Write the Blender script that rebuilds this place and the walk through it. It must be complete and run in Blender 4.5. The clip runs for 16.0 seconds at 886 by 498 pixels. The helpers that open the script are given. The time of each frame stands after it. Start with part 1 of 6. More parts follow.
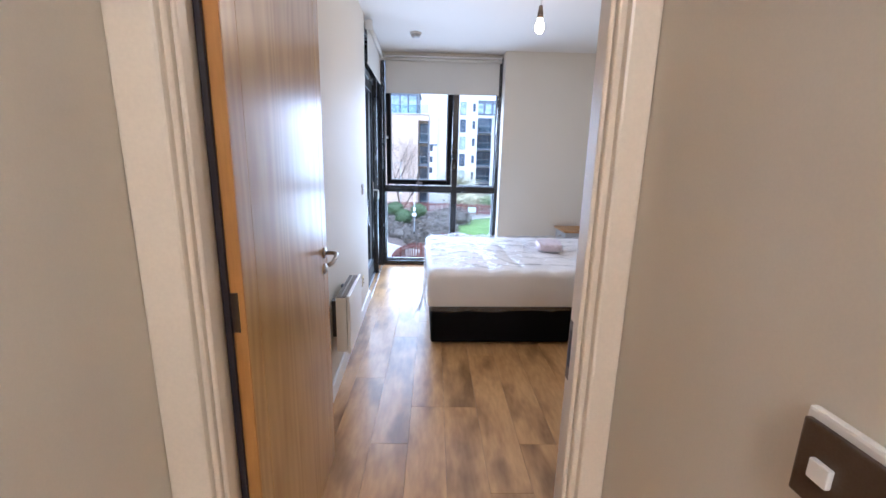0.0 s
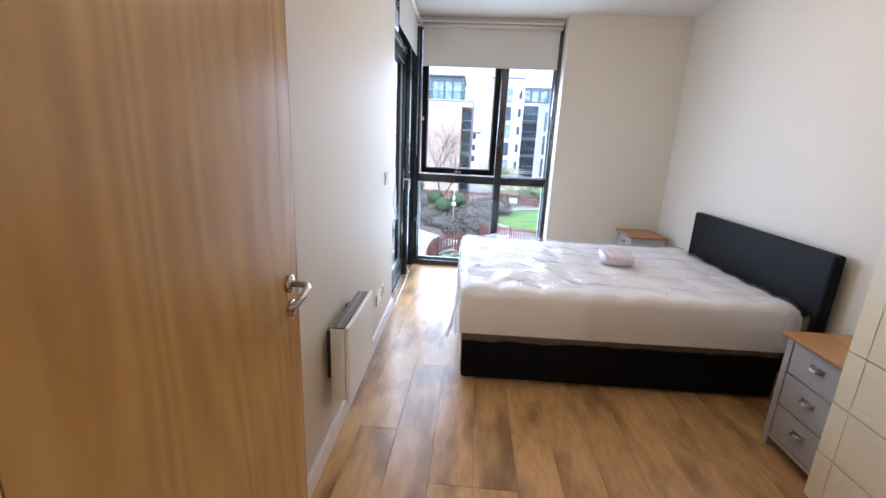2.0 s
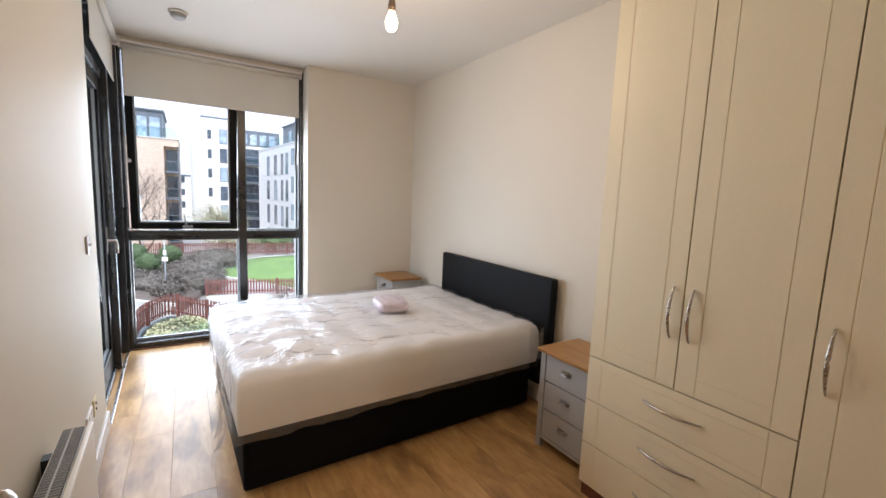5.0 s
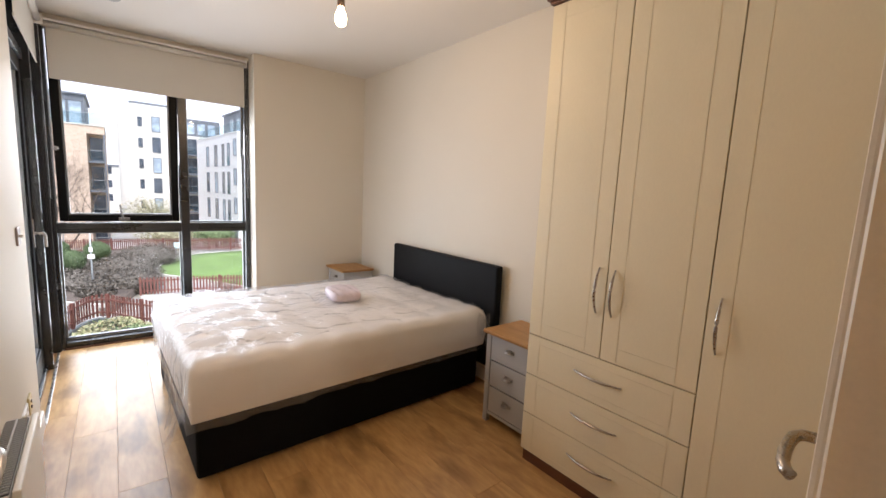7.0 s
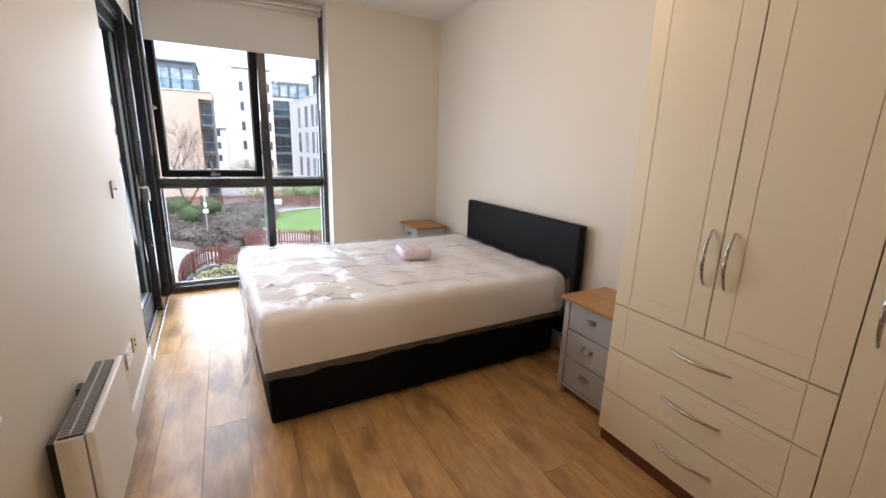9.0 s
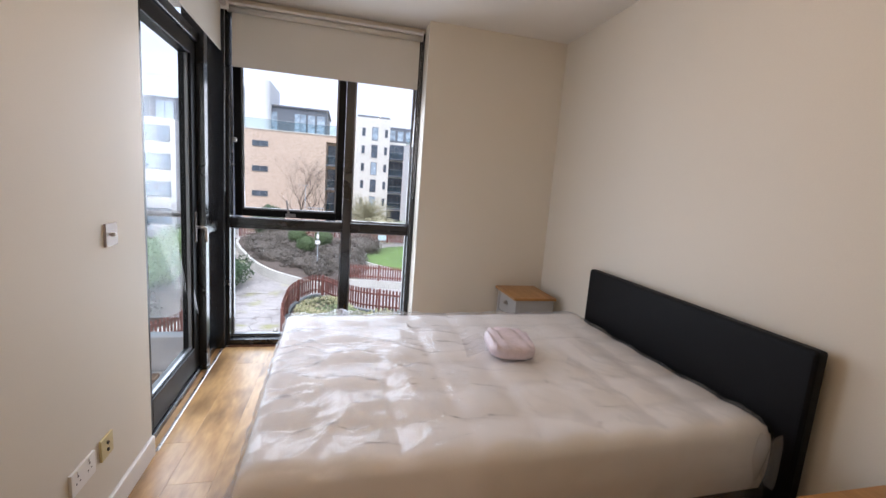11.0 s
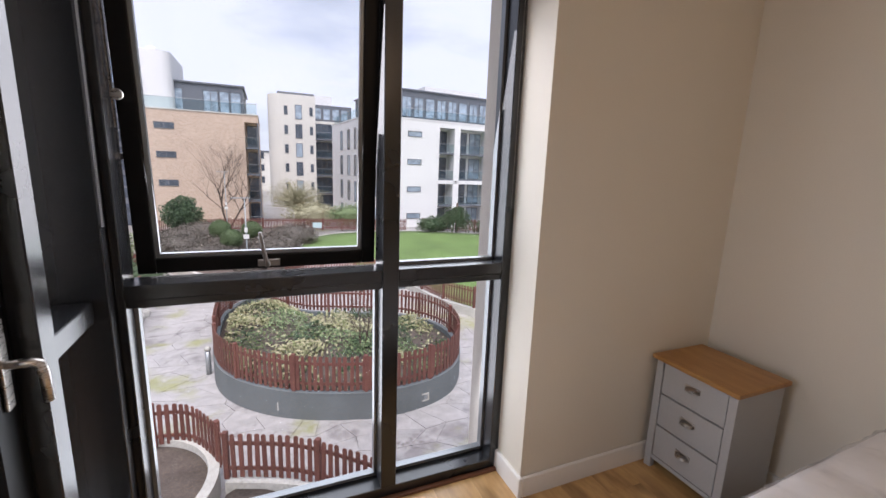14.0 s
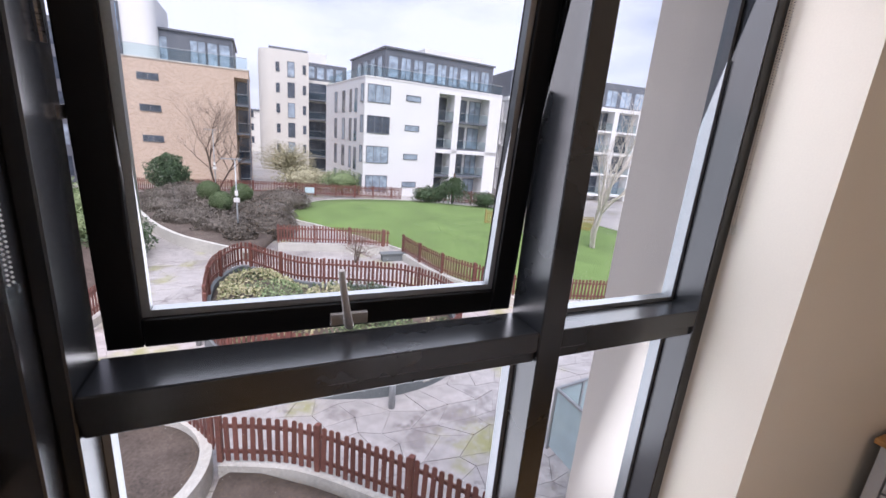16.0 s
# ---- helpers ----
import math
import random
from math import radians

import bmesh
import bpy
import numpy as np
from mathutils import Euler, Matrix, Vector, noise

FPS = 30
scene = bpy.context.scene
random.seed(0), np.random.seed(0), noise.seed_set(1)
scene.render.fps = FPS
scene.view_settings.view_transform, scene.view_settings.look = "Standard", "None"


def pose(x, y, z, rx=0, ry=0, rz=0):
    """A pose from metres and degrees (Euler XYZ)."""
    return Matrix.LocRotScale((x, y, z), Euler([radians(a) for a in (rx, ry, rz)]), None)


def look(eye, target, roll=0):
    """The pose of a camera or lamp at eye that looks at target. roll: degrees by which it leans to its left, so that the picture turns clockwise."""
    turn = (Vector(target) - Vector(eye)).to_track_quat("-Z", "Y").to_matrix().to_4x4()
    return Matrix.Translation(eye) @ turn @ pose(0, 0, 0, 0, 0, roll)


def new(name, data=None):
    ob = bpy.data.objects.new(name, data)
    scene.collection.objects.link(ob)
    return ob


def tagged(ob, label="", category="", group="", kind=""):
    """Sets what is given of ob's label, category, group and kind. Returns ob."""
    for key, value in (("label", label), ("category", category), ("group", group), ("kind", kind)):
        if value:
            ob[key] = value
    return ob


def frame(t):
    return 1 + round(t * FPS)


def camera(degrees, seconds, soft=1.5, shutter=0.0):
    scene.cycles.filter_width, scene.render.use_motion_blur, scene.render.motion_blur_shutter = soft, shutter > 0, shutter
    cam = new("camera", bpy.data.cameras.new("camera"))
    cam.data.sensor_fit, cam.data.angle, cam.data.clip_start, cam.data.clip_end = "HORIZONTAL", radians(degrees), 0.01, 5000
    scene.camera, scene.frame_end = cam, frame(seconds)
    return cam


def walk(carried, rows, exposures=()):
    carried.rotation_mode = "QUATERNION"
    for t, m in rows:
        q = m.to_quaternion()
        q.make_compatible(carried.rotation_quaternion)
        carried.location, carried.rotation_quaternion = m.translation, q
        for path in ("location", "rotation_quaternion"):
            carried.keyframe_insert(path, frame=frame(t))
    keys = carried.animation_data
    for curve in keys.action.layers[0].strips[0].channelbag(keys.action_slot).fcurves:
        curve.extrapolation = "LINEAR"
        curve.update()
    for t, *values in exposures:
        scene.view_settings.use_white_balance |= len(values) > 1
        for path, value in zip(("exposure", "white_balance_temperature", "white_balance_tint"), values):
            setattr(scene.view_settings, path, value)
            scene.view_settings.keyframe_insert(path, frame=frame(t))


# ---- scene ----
cam = camera(93.9, 16.0)
PATH = [
    (0, (0.685, 0.203, 1.451), (0.734, 2.153, 1.008), 1.3),
    (0.5, (0.694, 0.443, 1.441), (0.701, 2.393, 0.996), 1.3),
    (1, (0.711, 0.688, 1.423), (0.633, 2.634, 0.97), 1.7),
    (1.5, (0.683, 0.839, 1.42), (0.552, 2.773, 0.928), 2.5),
    (2, (0.695, 0.921, 1.416), (0.562, 2.852, 0.914), 2.6),
    (2.5, (0.699, 0.984, 1.393), (0.725, 2.917, 0.881), 3.1),
    (3, (0.652, 1.091, 1.42), (0.91, 3.008, 0.913), 2.6),
    (3.5, (0.581, 1.159, 1.413), (1.059, 3.042, 0.935), 2.4),
    (4, (0.577, 1.272, 1.437), (1.28, 3.096, 1.016), 2.1),
    (4.5, (0.552, 1.303, 1.45), (1.447, 3.063, 1.132), 2.0),
    (4.7, (0.524, 1.259, 1.45), (1.487, 2.99, 1.173), 2.1),
    (6.8, (0.429, 1.086, 1.482), (1.67, 2.641, 1.274), 2.9),
    (7, (0.43, 1.084, 1.437), (1.665, 2.635, 1.173), 2.7),
    (7.5, (0.434, 1.073, 1.371), (1.628, 2.622, 0.95), 2.5),
    (8, (0.454, 1.08, 1.362), (1.565, 2.658, 0.838), 1.9),
    (8.5, (0.505, 1.128, 1.367), (1.516, 2.77, 0.837), 1.7),
    (9, (0.578, 1.223, 1.399), (1.48, 2.943, 0.923), 1.8),
    (9.2, (0.615, 1.264, 1.4), (1.48, 3.01, 0.946), 2.2),
    (11.3, (0.942, 2.186, 1.424), (1.317, 4.128, 1.131), 3.9),
    (11.5, (0.947, 2.244, 1.432), (1.254, 4.198, 1.133), 3.5),
    (12, (0.834, 2.561, 1.451), (1.061, 4.522, 1.132), 3.2),
    (12.5, (0.692, 2.938, 1.436), (1.004, 4.889, 1.13), 3.2),
    (13, (0.594, 3.304, 1.451), (1.057, 5.223, 1.127), 2.7),
    (13.5, (0.49, 3.663, 1.465), (1.124, 5.528, 1.117), 2.2),
    (14, (0.493, 4.028, 1.464), (1.266, 5.833, 1.085), 2.1),
    (14.5, (0.532, 4.292, 1.474), (1.425, 6.031, 1.054), 2.3),
    (15, (0.484, 4.583, 1.471), (1.456, 6.265, 0.999), 3.2),
    (15.5, (0.366, 4.816, 1.471), (1.279, 6.519, 0.955), 4.1),
    (16, (0.317, 4.903, 1.476), (1.129, 6.655, 0.957), 4.8),
]
EXPOSURES = [(0.0, 0.88, 4950, 14), (0.5, 0.78, 5450, 15), (1.5, 0.86, 5350, 14), (3.5, 0.80, 5600, 13), (4.5, 0.68, 5950, 13), (7.0, 0.64, 6650, 16), (8.5, 0.72, 6600, 16), (9.2, 0.64, 6150, 15), (11.5, 0.14, 6300, 18), (12.5, 0.04, 6450, 19), (13.5, -0.12, 6750, 20), (14.0, -0.14, 6750, 21), (16.0, -0.06, 6600, 24)]
walk(cam, [(t, look(eye, target, lean)) for t, eye, target, lean in PATH], EXPOSURES)

# ---- world and light: bright overcast afternoon, one warm bulb indoors ----
GROUND = -5.6          # courtyard level, two storeys below the flat
CEIL = 2.65
world = bpy.data.worlds.new("world")
scene.world = world
world.use_nodes = True
wn = world.node_tree.nodes
wl = world.node_tree.links
sky = wn.new("ShaderNodeTexSky")
sky.sky_type = "NISHITA"
sky.sun_disc = False
sky.sun_elevation = radians(60)
sky.sun_rotation = radians(193)
sky.air_density = 1.0
sky.dust_density = 2.5
sky.ozone_density = 1.5
wc = wn.new("ShaderNodeTexCoord")
wm = wn.new("ShaderNodeMapping")
wm.inputs["Scale"].default_value = (1.0, 1.0, 3.0)
wnoise = wn.new("ShaderNodeTexNoise")
wnoise.inputs["Scale"].default_value = 1.6
wnoise.inputs["Detail"].default_value = 7
wramp = wn.new("ShaderNodeValToRGB")
wramp.color_ramp.elements[0].position = 0.30
wramp.color_ramp.elements[1].position = 0.62
wmix = wn.new("ShaderNodeMixRGB")
wmix.inputs["Color2"].default_value = (7.0, 7.6, 8.9, 1)
wl.new(wc.outputs["Generated"], wm.inputs["Vector"])
wl.new(wm.outputs["Vector"], wnoise.inputs["Vector"])
wl.new(wnoise.outputs["Fac"], wramp.inputs["Fac"])
wl.new(wramp.outputs["Color"], wmix.inputs["Fac"])
wl.new(sky.outputs["Color"], wmix.inputs["Color1"])
wl.new(wmix.outputs["Color"], wn["Background"].inputs["Color"])
wn["Background"].inputs["Strength"].default_value = 0.15

sun_data = bpy.data.lights.new("sun", "SUN")
sun_data.energy = 4.2
sun_data.angle = radians(38)
sun_data.color = (0.97, 0.97, 1.0)
sun = new("sun", sun_data)
sun.matrix_world = look((-4.2, -18, 32), (0, 0, 0))

bulb_data = bpy.data.lights.new("bulb_light", "POINT")
bulb_data.energy = 7
bulb_data.color = (1.0, 0.72, 0.46)
bulb_data.shadow_soft_size = 0.03
bulb_lamp = new("bulb_light", bulb_data)
bulb_lamp.location = (1.36, 3.16, 2.285)

# assumed lamp out of view, added to brighten the hall and doorway
hall_data = bpy.data.lights.new("hall_light", "POINT")
hall_data.energy = 36
hall_data.color = (1.0, 0.86, 0.70)
hall_data.shadow_soft_size = 0.06
hall_fill_lamp = new("hall_light", hall_data)
hall_fill_lamp.location = (0.59, -1.4, 2.54)

# sky light gathered at the glazing
def sky_panel(name, m, w, h, energy):
    d = bpy.data.lights.new(name, "AREA")
    d.shape, d.size, d.size_y, d.energy = "RECTANGLE", w, h, energy
    d.color = (0.86, 0.93, 1.0)
    ob = new(name, d)
    ob.matrix_world = m
    return ob
sky_panel("window_light", look((0.78, 5.80, 1.08), (0.82, 4.0, 0.72)), 1.38, 1.95, 31)
sky_panel("door_light", look((-0.20, 4.72, 1.15), (1.1, 2.7, 0.25)), 0.75, 1.9, 19)

# ---- materials ----
def mat(name, color, rough=0.6, metal=0.0, vary=0.08, scale=3.0, fine=60.0, bump=0.15, stretch=(1, 1, 1), spec=0.5, coat=0.0, random_tone=0.0, dirt=None):
    """A surface with broad and fine variation of tone, gloss and relief, in metres."""
    m = bpy.data.materials.new(name)
    m.use_nodes = True
    n, l = m.node_tree.nodes, m.node_tree.links
    b = n["Principled BSDF"]
    b.inputs["Metallic"].default_value = metal
    b.inputs["Specular IOR Level"].default_value = spec
    b.inputs["Coat Weight"].default_value = coat
    tc = n.new("ShaderNodeTexCoord")
    mp = n.new("ShaderNodeMapping")
    mp.inputs["Scale"].default_value = stretch
    l.new(tc.outputs["Object"], mp.inputs["Vector"])
    big = n.new("ShaderNodeTexNoise")
    big.inputs["Scale"].default_value, big.inputs["Detail"].default_value = scale, 5
    small = n.new("ShaderNodeTexNoise")
    small.inputs["Scale"].default_value, small.inputs["Detail"].default_value = fine, 6
    for t in (big, small):
        l.new(mp.outputs["Vector"], t.inputs["Vector"])
    mixf = n.new("ShaderNodeMath")
    mixf.operation = "MULTIPLY_ADD"
    mixf.inputs[1].default_value, = (0.5,)
    l.new(small.outputs["Fac"], mixf.inputs[0])
    half = n.new("ShaderNodeMath")
    half.operation = "MULTIPLY"
    half.inputs[1].default_value = 0.5
    l.new(big.outputs["Fac"], half.inputs[0])
    l.new(half.outputs[0], mixf.inputs[2])
    ramp = n.new("ShaderNodeValToRGB")
    ramp.color_ramp.elements[0].position, ramp.color_ramp.elements[1].position = 0.3, 0.7
    dark = [max(0, c * (1 - vary * 1.6)) for c in color]
    lite = [min(1, c * (1 + vary)) for c in color]
    ramp.color_ramp.elements[0].color = (*(dirt or dark), 1)
    ramp.color_ramp.elements[1].color = (*lite, 1)
    l.new(mixf.outputs[0], ramp.inputs["Fac"])
    out = ramp.outputs["Color"]
    if random_tone:
        oi = n.new("ShaderNodeObjectInfo")
        hsv = n.new("ShaderNodeHueSaturation")
        mr = n.new("ShaderNodeMapRange")
        mr.inputs["To Min"].default_value, mr.inputs["To Max"].default_value = 1 - random_tone, 1 + random_tone
        l.new(oi.outputs["Random"], mr.inputs["Value"])
        l.new(mr.outputs["Result"], hsv.inputs["Value"])
        l.new(out, hsv.inputs["Color"])
        out = hsv.outputs["Color"]
    l.new(out, b.inputs["Base Color"])
    rr = n.new("ShaderNodeMapRange")
    rr.inputs["To Min"].default_value, rr.inputs["To Max"].default_value = max(0.02, rough - 0.08), min(1, rough + 0.08)
    l.new(mixf.outputs[0], rr.inputs["Value"])
    l.new(rr.outputs["Result"], b.inputs["Roughness"])
    if bump:
        bp = n.new("ShaderNodeBump")
        bp.inputs["Strength"].default_value, bp.inputs["Distance"].default_value = bump, 0.004
        l.new(mixf.outputs[0], bp.inputs["Height"])
        l.new(bp.outputs["Normal"], b.inputs["Normal"])
    return m


def glass(name, tint=(1, 1, 1), rough=0.0, through_part=0.9):
    m = bpy.data.materials.new(name)
    m.use_nodes = True
    n, l = m.node_tree.nodes, m.node_tree.links
    n.remove(n["Principled BSDF"])
    tr = n.new("ShaderNodeBsdfTransparent")
    tr.inputs["Color"].default_value = (*tint, 1)
    gl = n.new("ShaderNodeBsdfGlossy")
    gl.inputs["Roughness"].default_value = rough
    fr = n.new("ShaderNodeLayerWeight")
    fr.inputs["Blend"].default_value = 0.5
    pw = n.new("ShaderNodeMath")
    pw.operation = "POWER"
    pw.inputs[1].default_value = 4.0
    l.new(fr.outputs["Facing"], pw.inputs[0])
    ma = n.new("ShaderNodeMath")
    ma.operation = "MULTIPLY_ADD"
    ma.inputs[1].default_value, ma.inputs[2].default_value = 0.10, 0.015
    l.new(pw.outputs[0], ma.inputs[0])
    mx = n.new("ShaderNodeMixShader")
    l.new(ma.outputs[0], mx.inputs[0])
    l.new(tr.outputs[0], mx.inputs[1])
    l.new(gl.outputs[0], mx.inputs[2])
    l.new(mx.outputs[0], n["Material Output"].inputs["Surface"])
    return m


def glow(name, color, strength):
    m = bpy.data.materials.new(name)
    m.use_nodes = True
    b = m.node_tree.nodes["Principled BSDF"]
    b.inputs["Base Color"].default_value = (*color, 1)
    b.inputs["Emission Color"].default_value = (*color, 1)
    b.inputs["Emission Strength"].default_value = strength
    return m


def wood(name, light, dark, knots=0.0, rough=0.35, along="Y", random_tone=0.0, grain=14.0, coat=0.0, distort=0.6, spots=0.0, rings=0.0, pull=0.09):
    """Long grain along an axis, with soft darker clouds and knots."""
    m = bpy.data.materials.new(name)
    m.use_nodes = True
    n, l = m.node_tree.nodes, m.node_tree.links
    b = n["Principled BSDF"]
    b.inputs["Coat Weight"].default_value = coat
    b.inputs["Coat Roughness"].default_value = 0.15
    tc = n.new("ShaderNodeTexCoord")
    oi = n.new("ShaderNodeObjectInfo")
    off = n.new("ShaderNodeVectorMath")
    off.operation = "SCALE"
    off.inputs[0].default_value = (37.0, 91.0, 53.0)
    l.new(oi.outputs["Random"], off.inputs["Scale"])
    add = n.new("ShaderNodeVectorMath")
    l.new(tc.outputs["Object"], add.inputs[0])
    l.new(off.outputs[0], add.inputs[1])
    mp = n.new("ShaderNodeMapping")
    s = {"X": (pull, 1, 1), "Y": (1, pull, 1), "Z": (1, 1, pull)}[along]
    mp.inputs["Scale"].default_value = s
    l.new(add.outputs[0], mp.inputs["Vector"])
    g = n.new("ShaderNodeTexNoise")
    g.inputs["Scale"].default_value, g.inputs["Detail"].default_value, g.inputs["Distortion"].default_value = grain, 8, distort
    l.new(mp.outputs["Vector"], g.inputs["Vector"])
    f = n.new("ShaderNodeTexNoise")
    f.inputs["Scale"].default_value, f.inputs["Detail"].default_value = grain * 9, 4
    l.new(mp.outputs["Vector"], f.inputs["Vector"])
    mp2 = n.new("ShaderNodeMapping")
    s2 = {"X": (0.4, 1, 1), "Y": (1, 0.4, 1), "Z": (1, 1, 0.4)}[along]
    mp2.inputs["Scale"].default_value = s2
    l.new(add.outputs[0], mp2.inputs["Vector"])
    c = n.new("ShaderNodeTexNoise")
    c.inputs["Scale"].default_value, c.inputs["Detail"].default_value = 5.5, 3
    l.new(mp2.outputs["Vector"], c.inputs["Vector"])
    r1 = n.new("ShaderNodeValToRGB")
    r1.color_ramp.elements[0].position, r1.color_ramp.elements[1].position = 0.33, 0.66
    r1.color_ramp.elements[0].color, r1.color_ramp.elements[1].color = (*dark, 1), (*light, 1)
    mix = n.new("ShaderNodeMath")
    mix.operation = "MULTIPLY_ADD"
    mix.inputs[1].default_value = 0.55
    l.new(g.outputs["Fac"], mix.inputs[0])
    m2 = n.new("ShaderNodeMath")
    m2.operation = "MULTIPLY"
    m2.inputs[1].default_value = 0.45
    l.new(f.outputs["Fac"], m2.inputs[0])
    l.new(m2.outputs[0], mix.inputs[2])
    if rings:
        wv = n.new("ShaderNodeTexWave")
        wv.wave_type, wv.bands_direction = "BANDS", "Y"
        wv.inputs["Scale"].default_value, wv.inputs["Distortion"].default_value = rings, 24.0
        wv.inputs["Detail"].default_value, wv.inputs["Detail Scale"].default_value = 1.5, 1.2
        l.new(mp.outputs["Vector"], wv.inputs["Vector"])
        wm_ = n.new("ShaderNodeMapRange")
        wm_.inputs["To Min"].default_value, wm_.inputs["To Max"].default_value = 0.30, 0.68
        l.new(wv.outputs["Fac"], wm_.inputs["Value"])
        av = n.new("ShaderNodeMixRGB")
        av.inputs["Fac"].default_value = 0.7
        l.new(g.outputs["Fac"], av.inputs["Color1"])
        l.new(wm_.outputs["Result"], av.inputs["Color2"])
        l.new(av.outputs["Color"], mix.inputs[0])
    l.new(mix.outputs[0], r1.inputs["Fac"])
    r2 = n.new("ShaderNodeValToRGB")
    r2.color_ramp.elements[0].position, r2.color_ramp.elements[1].position = 0.34, 0.52
    k = 1 - knots
    r2.color_ramp.elements[0].color, r2.color_ramp.elements[1].color = (k, k * 0.93, k * 0.85, 1), (1, 1, 1, 1)
    l.new(c.outputs["Fac"], r2.inputs["Fac"])
    mul = n.new("ShaderNodeMixRGB")
    mul.blend_type = "MULTIPLY"
    mul.inputs["Fac"].default_value = 1
    l.new(r1.outputs["Color"], mul.inputs["Color1"])
    l.new(r2.outputs["Color"], mul.inputs["Color2"])
    out = mul.outputs["Color"]
    if spots:
        vo = n.new("ShaderNodeTexVoronoi")
        vo.inputs["Scale"].default_value = 3.2
        l.new(mp2.outputs["Vector"], vo.inputs["Vector"])
        r3 = n.new("ShaderNodeValToRGB")
        r3.color_ramp.elements[0].position, r3.color_ramp.elements[1].position = 0.03, 0.24
        k3 = 1 - spots
        r3.color_ramp.elements[0].color, r3.color_ramp.elements[1].color = (k3, k3 * 0.85, k3 * 0.7, 1), (1, 1, 1, 1)
        l.new(vo.outputs["Distance"], r3.inputs["Fac"])
        m3 = n.new("ShaderNodeMixRGB")
        m3.blend_type = "MULTIPLY"
        m3.inputs["Fac"].default_value = 1
        l.new(out, m3.inputs["Color1"])
        l.new(r3.outputs["Color"], m3.inputs["Color2"])
        out = m3.outputs["Color"]
    if random_tone:
        hsv = n.new("ShaderNodeHueSaturation")
        mr = n.new("ShaderNodeMapRange")
        mr.inputs["To Min"].default_value, mr.inputs["To Max"].default_value = 1 - random_tone, 1 + random_tone
        l.new(oi.outputs["Random"], mr.inputs["Value"])
        l.new(mr.outputs["Result"], hsv.inputs["Value"])
        l.new(out, hsv.inputs["Color"])
        out = hsv.outputs["Color"]
    l.new(out, b.inputs["Base Color"])
    rr = n.new("ShaderNodeMapRange")
    rr.inputs["To Min"].default_value, rr.inputs["To Max"].default_value = rough + 0.07, max(0.05, rough - 0.07)
    l.new(mix.outputs[0], rr.inputs["Value"])
    l.new(rr.outputs["Result"], b.inputs["Roughness"])
    bp = n.new("ShaderNodeBump")
    bp.inputs["Strength"].default_value, bp.inputs["Distance"].default_value = 0.12, 0.002
    l.new(mix.outputs[0], bp.inputs["Height"])
    l.new(bp.outputs["Normal"], b.inputs["Normal"])
    return m


WALL = mat("wall_paint", (0.705, 0.65, 0.555), 0.62, vary=0.025, scale=1.2, fine=220, bump=0.12)
CEILING = mat("ceiling_paint", (0.75, 0.72, 0.67), 0.7, vary=0.02, scale=1.0, fine=180, bump=0.08)
SKIRT = mat("gloss_paint", (0.80, 0.77, 0.72), 0.35, vary=0.03, scale=4, fine=150, bump=0.05)
JAMB = mat("cream_jamb_paint", (0.78, 0.70, 0.58), 0.35, vary=0.04, scale=4, fine=120, bump=0.06)
FLOORW = wood("laminate_oak", (0.64, 0.395, 0.17), (0.43, 0.24, 0.09), 0.50, 0.33, "Y", 0.05, 5.0, 0.12, distort=2.6, spots=0.60, pull=0.22)
DOORW = wood("door_veneer", (0.58, 0.36, 0.12), (0.43, 0.245, 0.075), 0.10, 0.30, "Z", 0.0, 3.0, 0.3, distort=2.5, rings=4.0, pull=0.12)
DOOREDGE = wood("door_edge_oak", (0.52, 0.27, 0.07), (0.40, 0.19, 0.05), 0.05, 0.45, "Z", 0.0, 16)
SEAL = mat("dark_rubber_seal", (0.03, 0.024, 0.03), 0.6)
ALU = mat("dark_grey_aluminium", (0.012, 0.0135, 0.016), 0.27, 0.0, 0.06, 1.0, 2.5, 0.0, spec=0.7)
ALUIN = mat("black_sash_aluminium", (0.003, 0.0033, 0.004), 0.4, 0.0, 0.12, 5, 200, 0.05, spec=0.2)
CHROME = mat("brushed_steel", (0.50, 0.47, 0.44), 0.28, 1.0, 0.08, 20, 300, 0.05, stretch=(1, 1, 8))
PANE = glass("window_glass", (0.95, 0.98, 0.985))
CREAM = mat("cream_wardrobe_foil", (0.85, 0.76, 0.55), 0.42, vary=0.02, scale=3, fine=160, bump=0.06, stretch=(1, 1, 0.4))
PLINTH = wood("walnut_plinth", (0.17, 0.065, 0.03), (0.10, 0.035, 0.018), 0.1, 0.4, "Y")
GREYP = mat("grey_painted_wood", (0.43, 0.43, 0.43), 0.45, vary=0.04, scale=6, fine=120, bump=0.08)
OAKTOP = wood("oak_top", (0.47, 0.25, 0.085), (0.33, 0.16, 0.05), 0.12, 0.4, "Y", 0.0, 16)
LEATHER = mat("black_faux_leather", (0.004, 0.004, 0.005), 0.5, vary=0.2, scale=8, fine=320, bump=0.35, spec=0.14)
DIVAN = mat("black_divan_fabric", (0.004, 0.004, 0.0045), 0.9, vary=0.25, scale=9, fine=400, bump=0.4, spec=0.15)
MATTR = mat("cream_mattress_ticking", (0.92, 0.89, 0.86), 0.75, vary=0.05, scale=7, fine=260, bump=0.3)
BLIND = mat("roller_blind_fabric", (0.66, 0.63, 0.57), 0.8, vary=0.03, scale=3, fine=400, bump=0.15)
WHITEM = mat("white_enamel", (0.80, 0.78, 0.73), 0.32, vary=0.02, scale=5, fine=100, bump=0.03)
WPLAST = mat("white_plastic", (0.80, 0.78, 0.75), 0.35, vary=0.02, bump=0.02)
GRILLE = mat("dark_grille", (0.06, 0.06, 0.06), 0.5)
